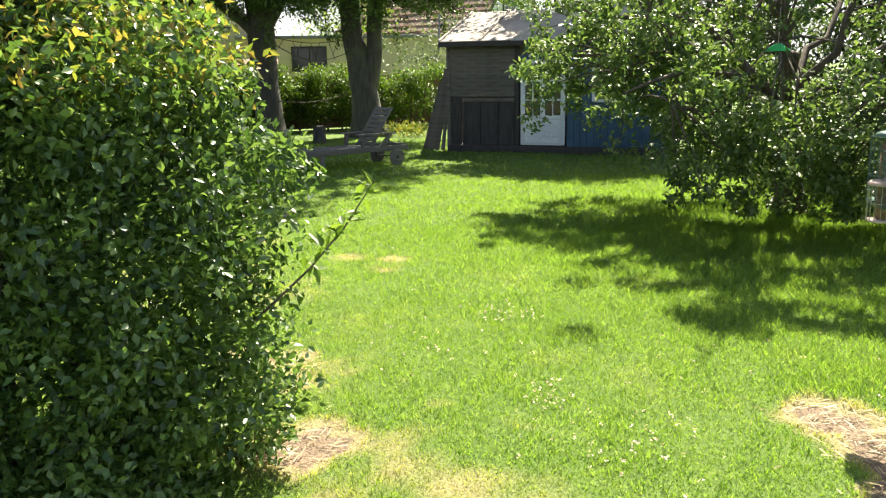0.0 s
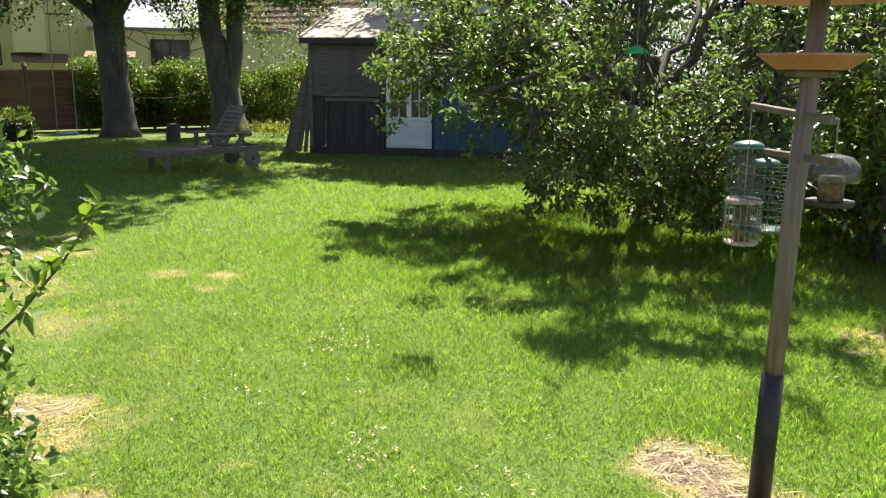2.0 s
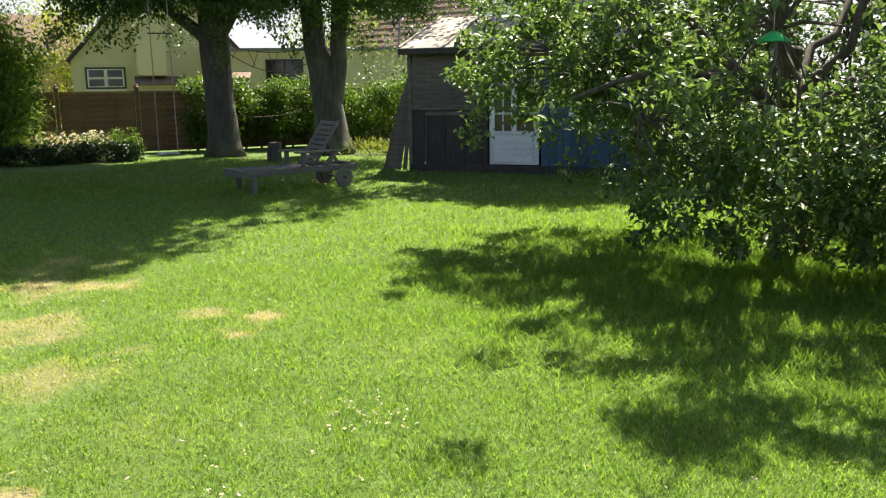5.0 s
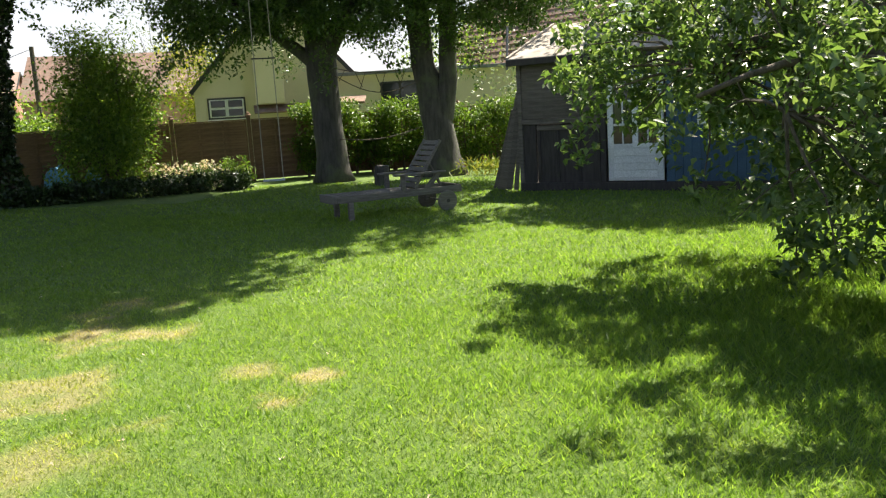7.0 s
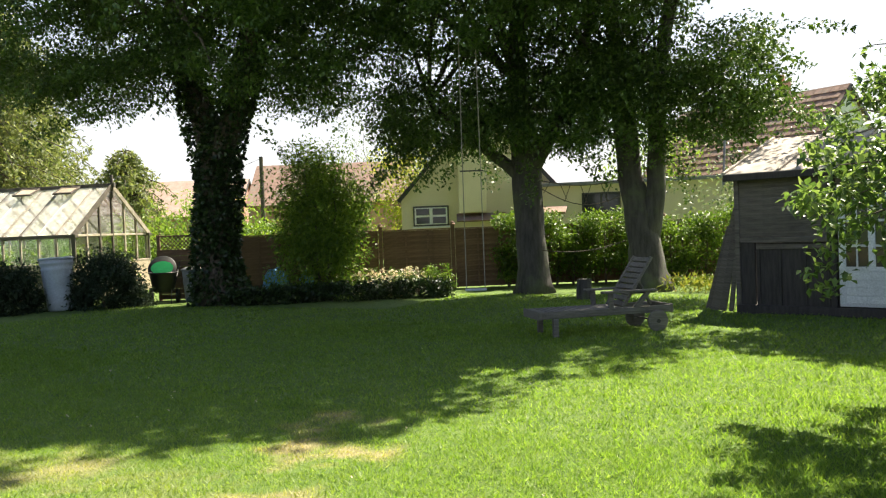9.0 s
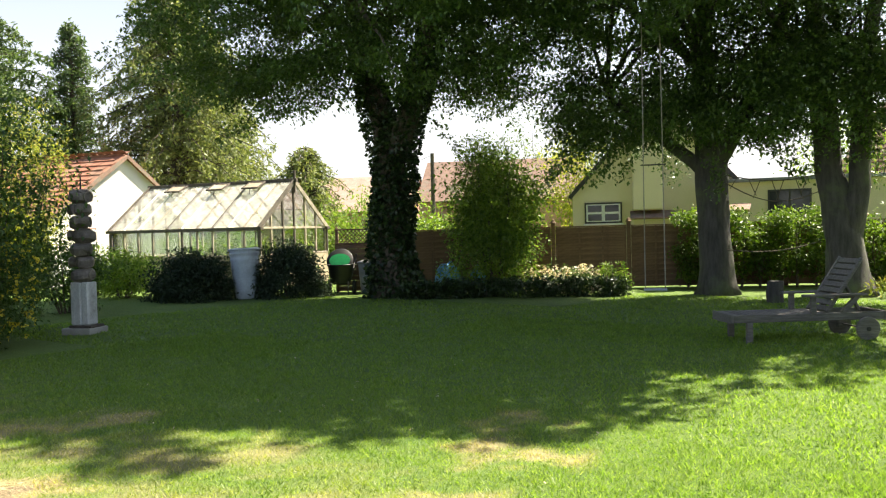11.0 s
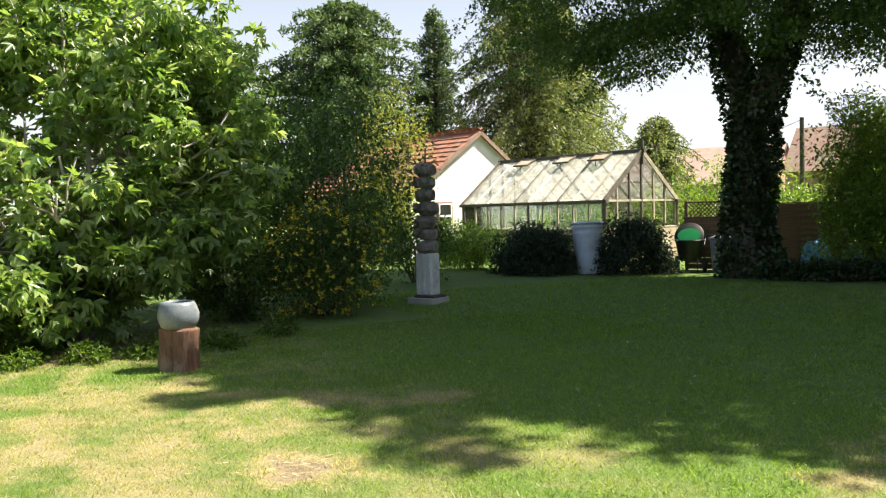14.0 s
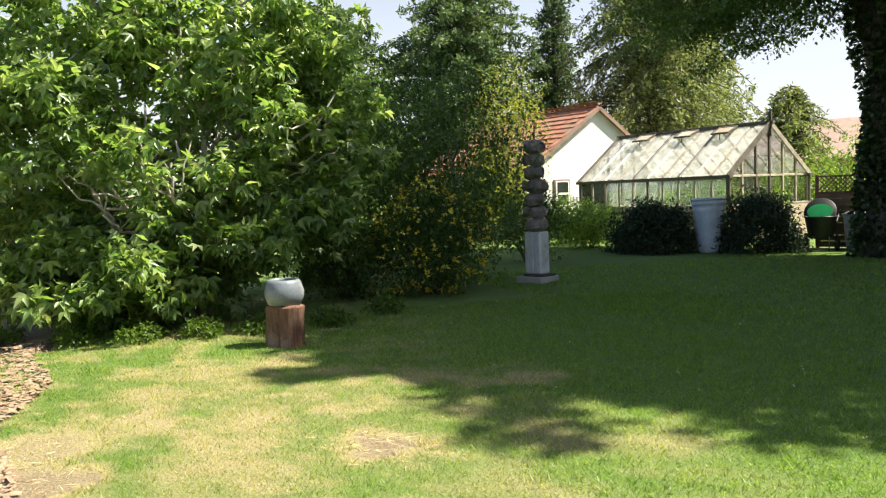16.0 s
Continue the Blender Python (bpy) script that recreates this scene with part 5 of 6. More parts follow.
# ---- swing and ropes ----
def swing():
    ob = thing("rope_swing", pose(-6.97, 19.0, 0, 0, 0, 25), "rope swing with a pale seat hanging from a branch", "swing")
    part("seat", box(-0.22, 0.22, -0.09, 0.09, 0.3, 0.335), "barrel", ob)
    for x in (-0.19, 0.19):
        part("rope", tube(bmesh.new(), [(x, 0, 0.3), (x * 0.97, 0.0, 2.5), (x * 0.9, 0, 5.6)], 0.011, 6), "rope", ob)
    bm = bmesh.new()
    tube(bm, [(-0.24, 0, 2.75), (0.24, 0, 2.75)], 0.014, 8)
    part("trapeze_bar", bm, "dark_trim", ob)


swing()
ob = thing("rope_net", pose(0, 0, 0), "sagging rope netting strung between two trees", "rope net")
for k, (za, zb, sag) in enumerate([(2.62, 2.55, 0.12), (2.45, 2.2, 0.3), (1.0, 1.15, 0.12)]):
    a, b = Vector((-6.55, 21.8, za)), Vector((-4.75, 22.3, zb))
    part("rope", tube(bmesh.new(), [a.lerp(b, i / 10) - Vector((0, 0, sag * math.sin(math.pi * i / 10))) for i in range(11)], 0.012, 5), "dark_bark", ob)
for i in range(1, 8):
    f = i / 8
    a, b = Vector((-6.55, 21.8, 2.62)).lerp(Vector((-4.75, 22.3, 2.55)), f), Vector((-6.55, 21.8, 2.45)).lerp(Vector((-4.75, 22.3, 2.2)), min(1, f + 0.08 * (-1) ** i))
    s = math.sin(math.pi * f)
    part("rope", tube(bmesh.new(), [a - Vector((0, 0, 0.12 * s)), b - Vector((0, 0, 0.3 * s))], 0.009, 5), "dark_bark", ob)


# ---- fence ----
def fence():
    ux, uy = -0.857, -0.515
    ang = math.degrees(math.atan2(-uy, -ux))
    me = bpy.data.meshes.new("board")
    b = box(0, 1.78, -0.01, 0.01, 0, 0.145, 0.003)
    b.to_mesh(me)
    b.free()
    me.materials.append(M["fence_wood"])
    ob = thing("wooden_fence", pose(-9.55, 23.2, 0, 0, 0, ang), "brown boarded wooden fence with capped posts", "fence")
    for k in range(-3, 6):
        x = k * 1.9
        post = part("post", box(x - 0.05, x + 0.05, -0.05, 0.05, -0.05, 1.68), "fence_wood", ob)
        part("cap", lathe([(0.075, 1.68), (0.08, 1.7), (0.05, 1.73), (0.045, 1.76), (0.01, 1.79)], 8), "fence_wood", post).location = (x, 0, 0)
        panel = part("panel", box(x + 0.06, x + 1.84, -0.04, 0.03, 1.57, 1.6, 0.003), "fence_wood", ob)
        for j in range(11):
            shared("board", me, panel, pose(x + 0.06, 0, 0.04 + j * 0.138, 5))
        for xx in (0.06, 0.64, 1.22, 1.79):
            part("batten", box(x + xx, x + xx + 0.045, -0.045, -0.018, 0.03, 1.57, 0.003), "fence_wood", panel)
    # trellis beyond the ivy-clad tree
    t = thing("trellis_fence", pose(-9.55, 23.2, 0, 0, 0, ang) @ pose(-7.65, 0, 0), "brown fence with a lattice trellis on top", "fence")
    for j in range(9):
        part("board", box(0, 1.88, -0.01, 0.01, 0.03 + j * 0.14, 0.165 + j * 0.14, 0.003), "fence_wood", t)
    for k in range(2, 18):
        for sgn in (1, -1):
            bm = bmesh.new()
            x0 = k * 0.1
            beam(bm, (x0 - sgn * 0.17, 0.006 * sgn, 1.3), (x0 + sgn * 0.17, 0.006 * sgn, 1.64), 0.008, 0.022)
            part("lath", bm, "fence_wood", t)
    part("top_rail", box(0, 1.88, -0.03, 0.03, 1.64, 1.68), "fence_wood", t)
    part("mid_rail", box(0, 1.88, -0.03, 0.03, 1.27, 1.31), "fence_wood", t)
    for x in (0.04, 0.95):
        part("post", box(x - 0.04, x + 0.04, 0.012, 0.09, -0.04, 1.7), "fence_wood", t)


fence()


# ---- greenhouse ----
def greenhouse():
    a = 16.2
    L, W, EV, RG = 5.6, 3.9, 1.78, 3.2
    ob = thing("greenhouse", pose(-19.2, 19.25, 0, 0, 0, a), "old timber greenhouse with dirty glass and open roof vents", "greenhouse")
    # local x from -L (far end) to 0 (near gable); y from 0 (front) to W
    part("base_wall", box(-L, 0, 0, 0.1, -0.02, 0.95), "tan_wall", ob)
    part("base_wall", box(-L, 0, W - 0.1, W, -0.02, 0.95), "tan_wall", ob)
    part("base_wall", box(-0.1, 0, 0.1, W - 0.1, -0.02, 0.95), "tan_wall", ob)
    part("base_wall", box(-L, -L + 0.1, 0.1, W - 0.1, -0.02, 0.95), "tan_wall", ob)
    nb = 10
    for side, y in (("front", 0.05), ("back", W - 0.05)):
        part("sill", box(-L, 0, y - 0.06, y + 0.06, 0.95, 1.0), "gh_wood", ob)
        part("eave_beam", box(-L - 0.1, 0.08, y - 0.09, y + 0.07, EV - 0.06, EV + 0.03), "gh_dark", ob)
        for k in range(nb + 1):
            x = -L + k * L / nb
            part("mullion", box(x - 0.03, x + 0.03, y - 0.025, y + 0.025, 1.0, EV - 0.06, 0.003), "gh_dark" if k in (0, 5, 10) else "gh_wood", ob)
        for k in range(nb):
            x = -L + k * L / nb
            pn = part("pane", box(x + 0.03, x + L / nb - 0.03, y - 0.003, y + 0.003, 1.0, EV - 0.06, 0), "glass", ob)
            pn.visible_shadow = False
    for ys, s in ((0.05, 1), (W - 0.05, -1)):
        for k in range(nb + 1):
            x = -L + k * L / nb
            bm = bmesh.new()
            beam(bm, (x, ys, EV + 0.03), (x, W / 2, RG), 0.045, 0.05)
            # white on most rafters puts the sunlight on them into their colour
            part("rafter", bm, "gh_dark" if k in (4, 7, 10) else "frame_white" if k % 3 else "gh_wood", ob)
        for k in range(nb):
            x = -L + k * L / nb
            for q in range(3):
                bm = bmesh.new()
                f0, f1 = q / 3, (q + 1) / 3 + 0.01
                v = [bm.verts.new((xx, ys + (W / 2 - ys) * f, EV + 0.055 + (RG - EV - 0.03) * f + 0.006 * q)) for xx, f in ((x + 0.02, f0), (x + L / nb - 0.02, f0), (x + L / nb - 0.02, f1), (x + 0.02, f1))]
                bm.faces.new(v)
                bmesh.ops.solidify(bm, geom=bm.faces[:], thickness=0.004)
                pn = part("roof_pane", bm, "roof_glass", ob)
                pn.visible_shadow = False
    part("ridge_board", box(-L - 0.1, 0.1, W / 2 - 0.05, W / 2 + 0.05, RG - 0.02, RG + 0.1), "gh_dark", ob)
    for x0 in (-4.6, -2.95, -1.6):
        tilt = pose(0, W / 2 - 0.08, RG + 0.03, 24)
        v = part("roof_vent", box(x0 + 0.05, x0 + 0.57, -0.44, -0.05, -0.01, 0.01, 0.003, tilt), "tan_wall", ob, "open timber roof vent")
        for q0, q1, r0, r1 in ((x0, x0 + 0.05, -0.5, 0.0), (x0 + 0.57, x0 + 0.62, -0.5, 0.0), (x0 + 0.05, x0 + 0.57, -0.5, -0.44), (x0 + 0.05, x0 + 0.57, -0.05, 0.0)):
            part("vent_frame", box(q0, q1, r0, r1, -0.025, 0.025, 0.004, tilt), "gh_dark", v)
        pp = part("stay", tube(bmesh.new(), [(x0 + 0.3, W / 2 - 0.5, RG - 0.14), (x0 + 0.3, W / 2 - 0.52, RG - 0.36)], 0.012, 5), "gh_dark", v)
    # gables
    for gx in (-0.05, -L + 0.05):
        part("gable_sill", box(gx - 0.06, gx + 0.06, 0, W, 0.95, 1.0), "gh_wood", ob)
        for k in range(7):
            y = 0.05 + k * (W - 0.1) / 6
            top = EV + (RG - EV) * (1 - abs(y - W / 2) / (W / 2))
            part("mullion", box(gx - 0.03, gx + 0.03, y - 0.03, y + 0.03, 1.0, max(top, EV), 0.003), "gh_dark" if k in (0, 2, 3) else "gh_wood", ob)
        part("gable_rail", box(gx - 0.025, gx + 0.025, 0.05, W - 0.05, EV - 0.03, EV + 0.03), "gh_wood", ob)
        for k in range(6):
            y0, y1 = 0.08 + k * (W - 0.1) / 6, 0.02 + (k + 1) * (W - 0.1) / 6
            t0, t1 = (EV + (RG - EV) * (1 - abs(y - W / 2) / (W / 2)) - 0.03 for y in (y0, y1))
            bm = bmesh.new()
            bm.faces.new([bm.verts.new((gx, y, z)) for y, z in ((y0, 1.0), (y1, 1.0), (y1, t1), (y0, t0))])
            bmesh.ops.solidify(bm, geom=bm.faces[:], thickness=0.004)
            pn = part("pane", bm, "glass", ob)
            pn.visible_shadow = False
        for s in (0, 1):
            bm = bmesh.new()
            beam(bm, (gx + 0.05 * (1 if gx > -1 else -1), s * W, EV), (gx + 0.05 * (1 if gx > -1 else -1), W / 2, RG + 0.03), 0.05, 0.13)
            part("verge_board", bm, "gh_wood" if s else "gh_dark", ob)
    part("finial", box(-0.03, 0.04, W / 2 - 0.03, W / 2 + 0.03, RG - 0.35, RG + 0.35), "gh_dark", ob)
    return a


greenhouse()
for k, (x, y) in enumerate([(-20.3, 20.4), (-21.4, 19.6), (-22.9, 19.7), (-20.2, 21.7)]):
    shrub("potted_plant", x, y, 0.4, 0.4, 1.5, "bright", "leafy green plant growing inside the greenhouse", "plant", leaf=0.16, count=420, clumps=30, seed=120 + k)


for k, (x, y, r, h) in enumerate([(-22.5, 25.5, 1.6, 2.3), (-19.3, 25.6, 1.4, 2.4), (-25.5, 23.0, 1.5, 2.2), (-16.9, 24.4, 1.2, 2.2)]):
    shrub("bright_shrub", x, y, r, r * 0.8, h, "bright", "sunlit light green shrub behind the greenhouse", leaf=0.14, count=3600, clumps=80, seed=150 + k)


# ---- barrel, cart and bins ----
def barrel():
    ob = thing("water_barrel", pose(-16.85, 16.9, 0, 0, -3, 0), "pale blue ribbed plastic water barrel among the bushes", "barrel")
    part("body", lathe([(0.25, -0.01), (0.27, 0.03), (0.3, 0.3), (0.33, 0.62), (0.35, 0.95), (0.36, 1.0), (0.34, 1.02), (0.37, 1.1), (0.39, 1.12), (0.37, 1.14), (0.375, 1.2)], 30), "barrel", ob, smooth=True)
    part("lid", lathe([(0.4, 1.2), (0.405, 1.215), (0.4, 1.24), (0.36, 1.255), (0.1, 1.26)], 30), "barrel", ob, smooth=True)


barrel()


def cart():
    ob = thing("garden_cart", pose(-15.35, 18.7, 0, 0, 0, 35), "black garden cart with a round green lid", "cart")
    part("tub", lathe([(0.2, 0.28), (0.25, 0.3), (0.33, 0.74), (0.35, 0.75), (0.35, 0.78), (0.31, 0.77), (0.25, 0.42)], 22), "black_plastic", ob, smooth=True)
    bm = lathe([(0.33, -0.02), (0.35, 0.0), (0.33, 0.02), (0.05, 0.02)], 24)
    bmesh.ops.transform(bm, matrix=pose(-0.05, 0.2, 0.86, 62), verts=bm.verts)
    lid = part("lid", bm, "black_plastic", ob, "tilted black lid", True)
    bm = lathe([(0.27, 0.022), (0.27, 0.03), (0.05, 0.034)], 24)
    bmesh.ops.transform(bm, matrix=pose(-0.05, 0.2, 0.86, 62) @ Matrix.Diagonal((1, 0.7, 1, 1)), verts=bm.verts)
    part("lining", bm, "green_plastic", lid, "bright green lining")
    for x in (-0.32, 0.32):
        bm = lathe([(0.04, -0.03), (0.17, -0.03), (0.18, 0), (0.17, 0.03), (0.04, 0.03)], 18)
        bmesh.ops.transform(bm, matrix=pose(x, 0.1, 0.18, 0, 90), verts=bm.verts)
        part("wheel", bm, "black_plastic", ob)
        part("handle", tube(bmesh.new(), [(x * 0.8, -0.1, 0.3), (x * 0.9, 0.5, 0.85), (x * 0.9, 0.75, 1.0)], 0.015, 6), "dark_trim", ob)
        part("leg", tube(bmesh.new(), [(x * 0.7, -0.25, 0.35), (x * 0.7, -0.28, -0.01)], 0.014, 6), "dark_trim", ob)


cart()
ob = thing("grey_bin", pose(-14.95, 19.35, 0), "grey plastic garden bin beside the ivy-clad tree", "bin")
part("body", lathe([(0.22, -0.01), (0.24, 0.02), (0.3, 0.78)], 20), "grey_plastic", ob, smooth=True)
part("lid", lathe([(0.33, 0.78), (0.33, 0.81), (0.2, 0.86), (0.05, 0.87)], 20), "grey_plastic", ob, smooth=True)
ob = thing("metal_frame", pose(-15.5, 20.0, 0, 0, 0, 30), "old tubular metal frame standing by the fence", "frame")
for a, b in (((-0.4, 0, -0.02), (-0.4, 0, 1.25)), ((0.5, 0, -0.02), (0.5, 0, 1.25)), ((-0.4, 0, 1.25), (0.5, 0, 1.25)), ((0.5, 0, 1.25), (0.95, 0.3, 1.35)), ((-0.4, 0, 0.6), (0.5, 0, 0.6))):
    part("bar", tube(bmesh.new(), [a, b], 0.022, 7), "steel", ob)
for k, (x, y, w, h) in enumerate([(-13.35, 20.6, 0.42, 0.75), (-12.6, 20.9, 0.3, 0.65)]):
    ob = thing("tarpaulin_heap", pose(x, y, 0), "crumpled blue plastic sheet over a heap by the fence", "tarpaulin")
    bm = bmesh.new()
    bmesh.ops.create_icosphere(bm, subdivisions=3, radius=1.0)
    for v in bm.verts:
        v.co = Vector((v.co.x * w, v.co.y * w * 0.7, max(v.co.z, -0.02) * h)) * (1 + 0.22 * noise.noise(v.co * 3 + Vector((k, 0, 0))))
    part("sheet", bm, "blue_tarp", ob)


# ---- sculpture, pot and stump ----
def sculpture():
    ob = thing("totem_sculpture", pose(-13.55, 10.9, 0, 0, 0, 25), "totem of stacked ceramic vessels on a white painted post", "sculpture")
    part("plinth", box(-0.27, 0.27, -0.25, 0.25, -0.02, 0.1, 0.012), "concrete", ob)
    part("plinth_step", box(-0.16, 0.26, -0.2, 0.18, 0.1, 0.14, 0.01), "dark_bark", ob)
    for x0, x1 in ((-0.17, 0.03), (0.035, 0.17)):
        part("post", box(x0, x1, -0.13, 0.13, 0.14, 0.86, 0.02), "white_wood", ob, "flaking white painted timber")
    rng = np.random.default_rng(9)
    z = 0.86
    for k, (w, h) in enumerate([(0.19, 0.23), (0.16, 0.21), (0.18, 0.22), (0.19, 0.23), (0.18, 0.22), (0.15, 0.21), (0.18, 0.2)]):
        # a pinched vessel with an open mouth, lying tilted on a narrow neck
        bm = lathe([(0.5 * w, -0.01), (0.78 * w, 0.03), (w * 0.97, h * 0.25), (w, h * 0.5), (w * 0.95, h * 0.78), (w * 0.72, h * 0.95), (0.45 * w, h)], 18, None, 0.2, k * 2.7)
        bmesh.ops.transform(bm, matrix=pose(rng.uniform(-0.035, 0.035), 0, z, rng.uniform(-12, 12), rng.uniform(-14, 14), rng.uniform(0, 180)), verts=bm.verts)
        v = part("vessel", bm, "stone_clay", ob, smooth=False)
        bm = lathe([(0.085, -0.1), (0.085, -0.01), (0.095, 0.03), (0.078, 0.035), (0.06, -0.05)], 14, None, 0.1, k)
        sx = -1 if k % 2 else 1
        bmesh.ops.transform(bm, matrix=pose(sx * w * 0.92, -0.04, z + h * 0.52, 0, 90 * sx, rng.uniform(-25, 25)), verts=bm.verts)
        part("spout", bm, "stone_clay", v)
        z += h
    for k in range(5):
        bm = lathe([(0.05, 0), (0.07, 0.03), (0.05, 0.06), (0.02, 0.09)], 8, None, 0.3, k)
        bmesh.ops.transform(bm, matrix=pose(0.13 * math.cos(k * 1.3), 0.1 * math.sin(k * 1.3), z - 0.05, rng.uniform(-30, 30), rng.uniform(-30, 30)), verts=bm.verts)
        part("fragment", bm, "stone_clay", ob)
    part("rod", tube(bmesh.new(), [(0.0, 0, z - 0.1), (0.01, 0, z + 0.28)], 0.012, 6), "dark_trim", ob)


sculpture()


def stump():
    ob = thing("timber_stump", pose(-9.5, 5.97, 0, 0, 0, 15), "short red-brown carved timber stump standing on the lawn", "stump")
    for k, (x, y, r) in enumerate([(-0.07, 0.0, 0.15), (0.1, 0.04, 0.115), (0.0, 0.13, 0.11)]):
        part("log", lathe([(r * 1.05, -0.03), (r * 1.02, 0.05), (r * 0.95, 0.25), (r, 0.42 - 0.01 * k), (r * 0.93, 0.435 - 0.012 * k), (r * 0.7, 0.445 - 0.01 * k)], 12, None, 0.2, k * 3.0), "stump_wood", ob, smooth=False).location = (x, y, 0)
    pot = thing("glazed_pot", pose(-9.5, 6.0, 0.44), "rounded grey-blue glazed pot resting on the stump", "pot")
    part("body", lathe([(0.15, -0.01), (0.17, 0.0), (0.205, 0.08), (0.21, 0.14), (0.185, 0.23), (0.165, 0.26), (0.15, 0.26), (0.16, 0.22), (0.18, 0.14), (0.12, 0.04)], 28, None, 0.05), "pot_glaze", pot, smooth=True)
    part("soil", lathe([(0.15, 0.14), (0.05, 0.15)], 16), "soil", pot)


stump()
ob = thing("log_seat", pose(-5.15, 20.5, 0), "small upright log standing beside the tree", "log")
part("log", lathe([(0.17, -0.03), (0.16, 0.2), (0.15, 0.42), (0.1, 0.43)], 14, None, 0.15), "bark", ob)
ob = thing("dry_weeds", pose(-3.2, 22.3, 0), "tuft of dry russet weeds at the foot of the tree", "weeds")
rng = np.random.default_rng(15)
q = rng.normal(0, 1, (500, 3)) * [0.4, 0.25, 0.1] + [0, 0, 0.15]
V, F = leaf_arrays(rng, np.clip(q, [-2, -2, 0.0], [2, 2, 0.5]), 0.14, 0.2, -0.6, 0.0)
cloud("stalks", V, F, "autumn", ob)
# low plants along the foot of the fig tree
for k, (x, y, w) in enumerate([(-10.95, 3.8, 0.5), (-10.75, 4.5, 0.45), (-10.55, 5.2, 0.4), (-11.3, 3.0, 0.5), (-10.7, 6.7, 0.4), (-10.6, 5.8, 0.35), (-11.4, 7.6, 0.4)]):
    shrub("low_plant", x, y, w, 0.22, 0.2, "laurel", "low leafy ground plant under the fig tree", "plant", leaf=0.06, count=700, clumps=34, seed=140 + k, stems=4, dome=True)


def bark_mulch():
    """A bed of wood chips beside the lawn."""
    rng = np.random.default_rng(19)
    n = 5200
    x = rng.uniform(-11.3, -4.6, n)
    y = 3.55 + 0.1 * (x + 11) * 0.5 - rng.uniform(0, 1.0, n) ** 1.3 * 1.9 + 0.12 * np.sin(x * 2)
    a, s = rng.uniform(0, 6.283, n), rng.uniform(0.015, 0.05, n)
    z = rng.uniform(0.002, 0.03, n)
    d = np.stack([np.cos(a), np.sin(a), rng.uniform(-0.3, 0.3, n)], 1) * s[:, None]
    w = np.stack([-np.sin(a), np.cos(a), rng.uniform(-0.3, 0.3, n)], 1) * (s * 0.35)[:, None]
    c = np.stack([x, y, z], 1)
    t = np.array([0, 0, 0.006])
    V = np.stack([c - d - w, c + d - w, c + d + w, c - d + w, c + t], 1).reshape(-1, 3)
    i = np.arange(n)[:, None] * 5
    F = np.concatenate([i + [0, 1, 4], i + [1, 2, 4], i + [2, 3, 4], i + [3, 0, 4]])
    tagged(cloud("bark_mulch", V, F, "chips"), "brown bark-chip mulch along the lawn edge", "mulch", kind="stuff")


bark_mulch()


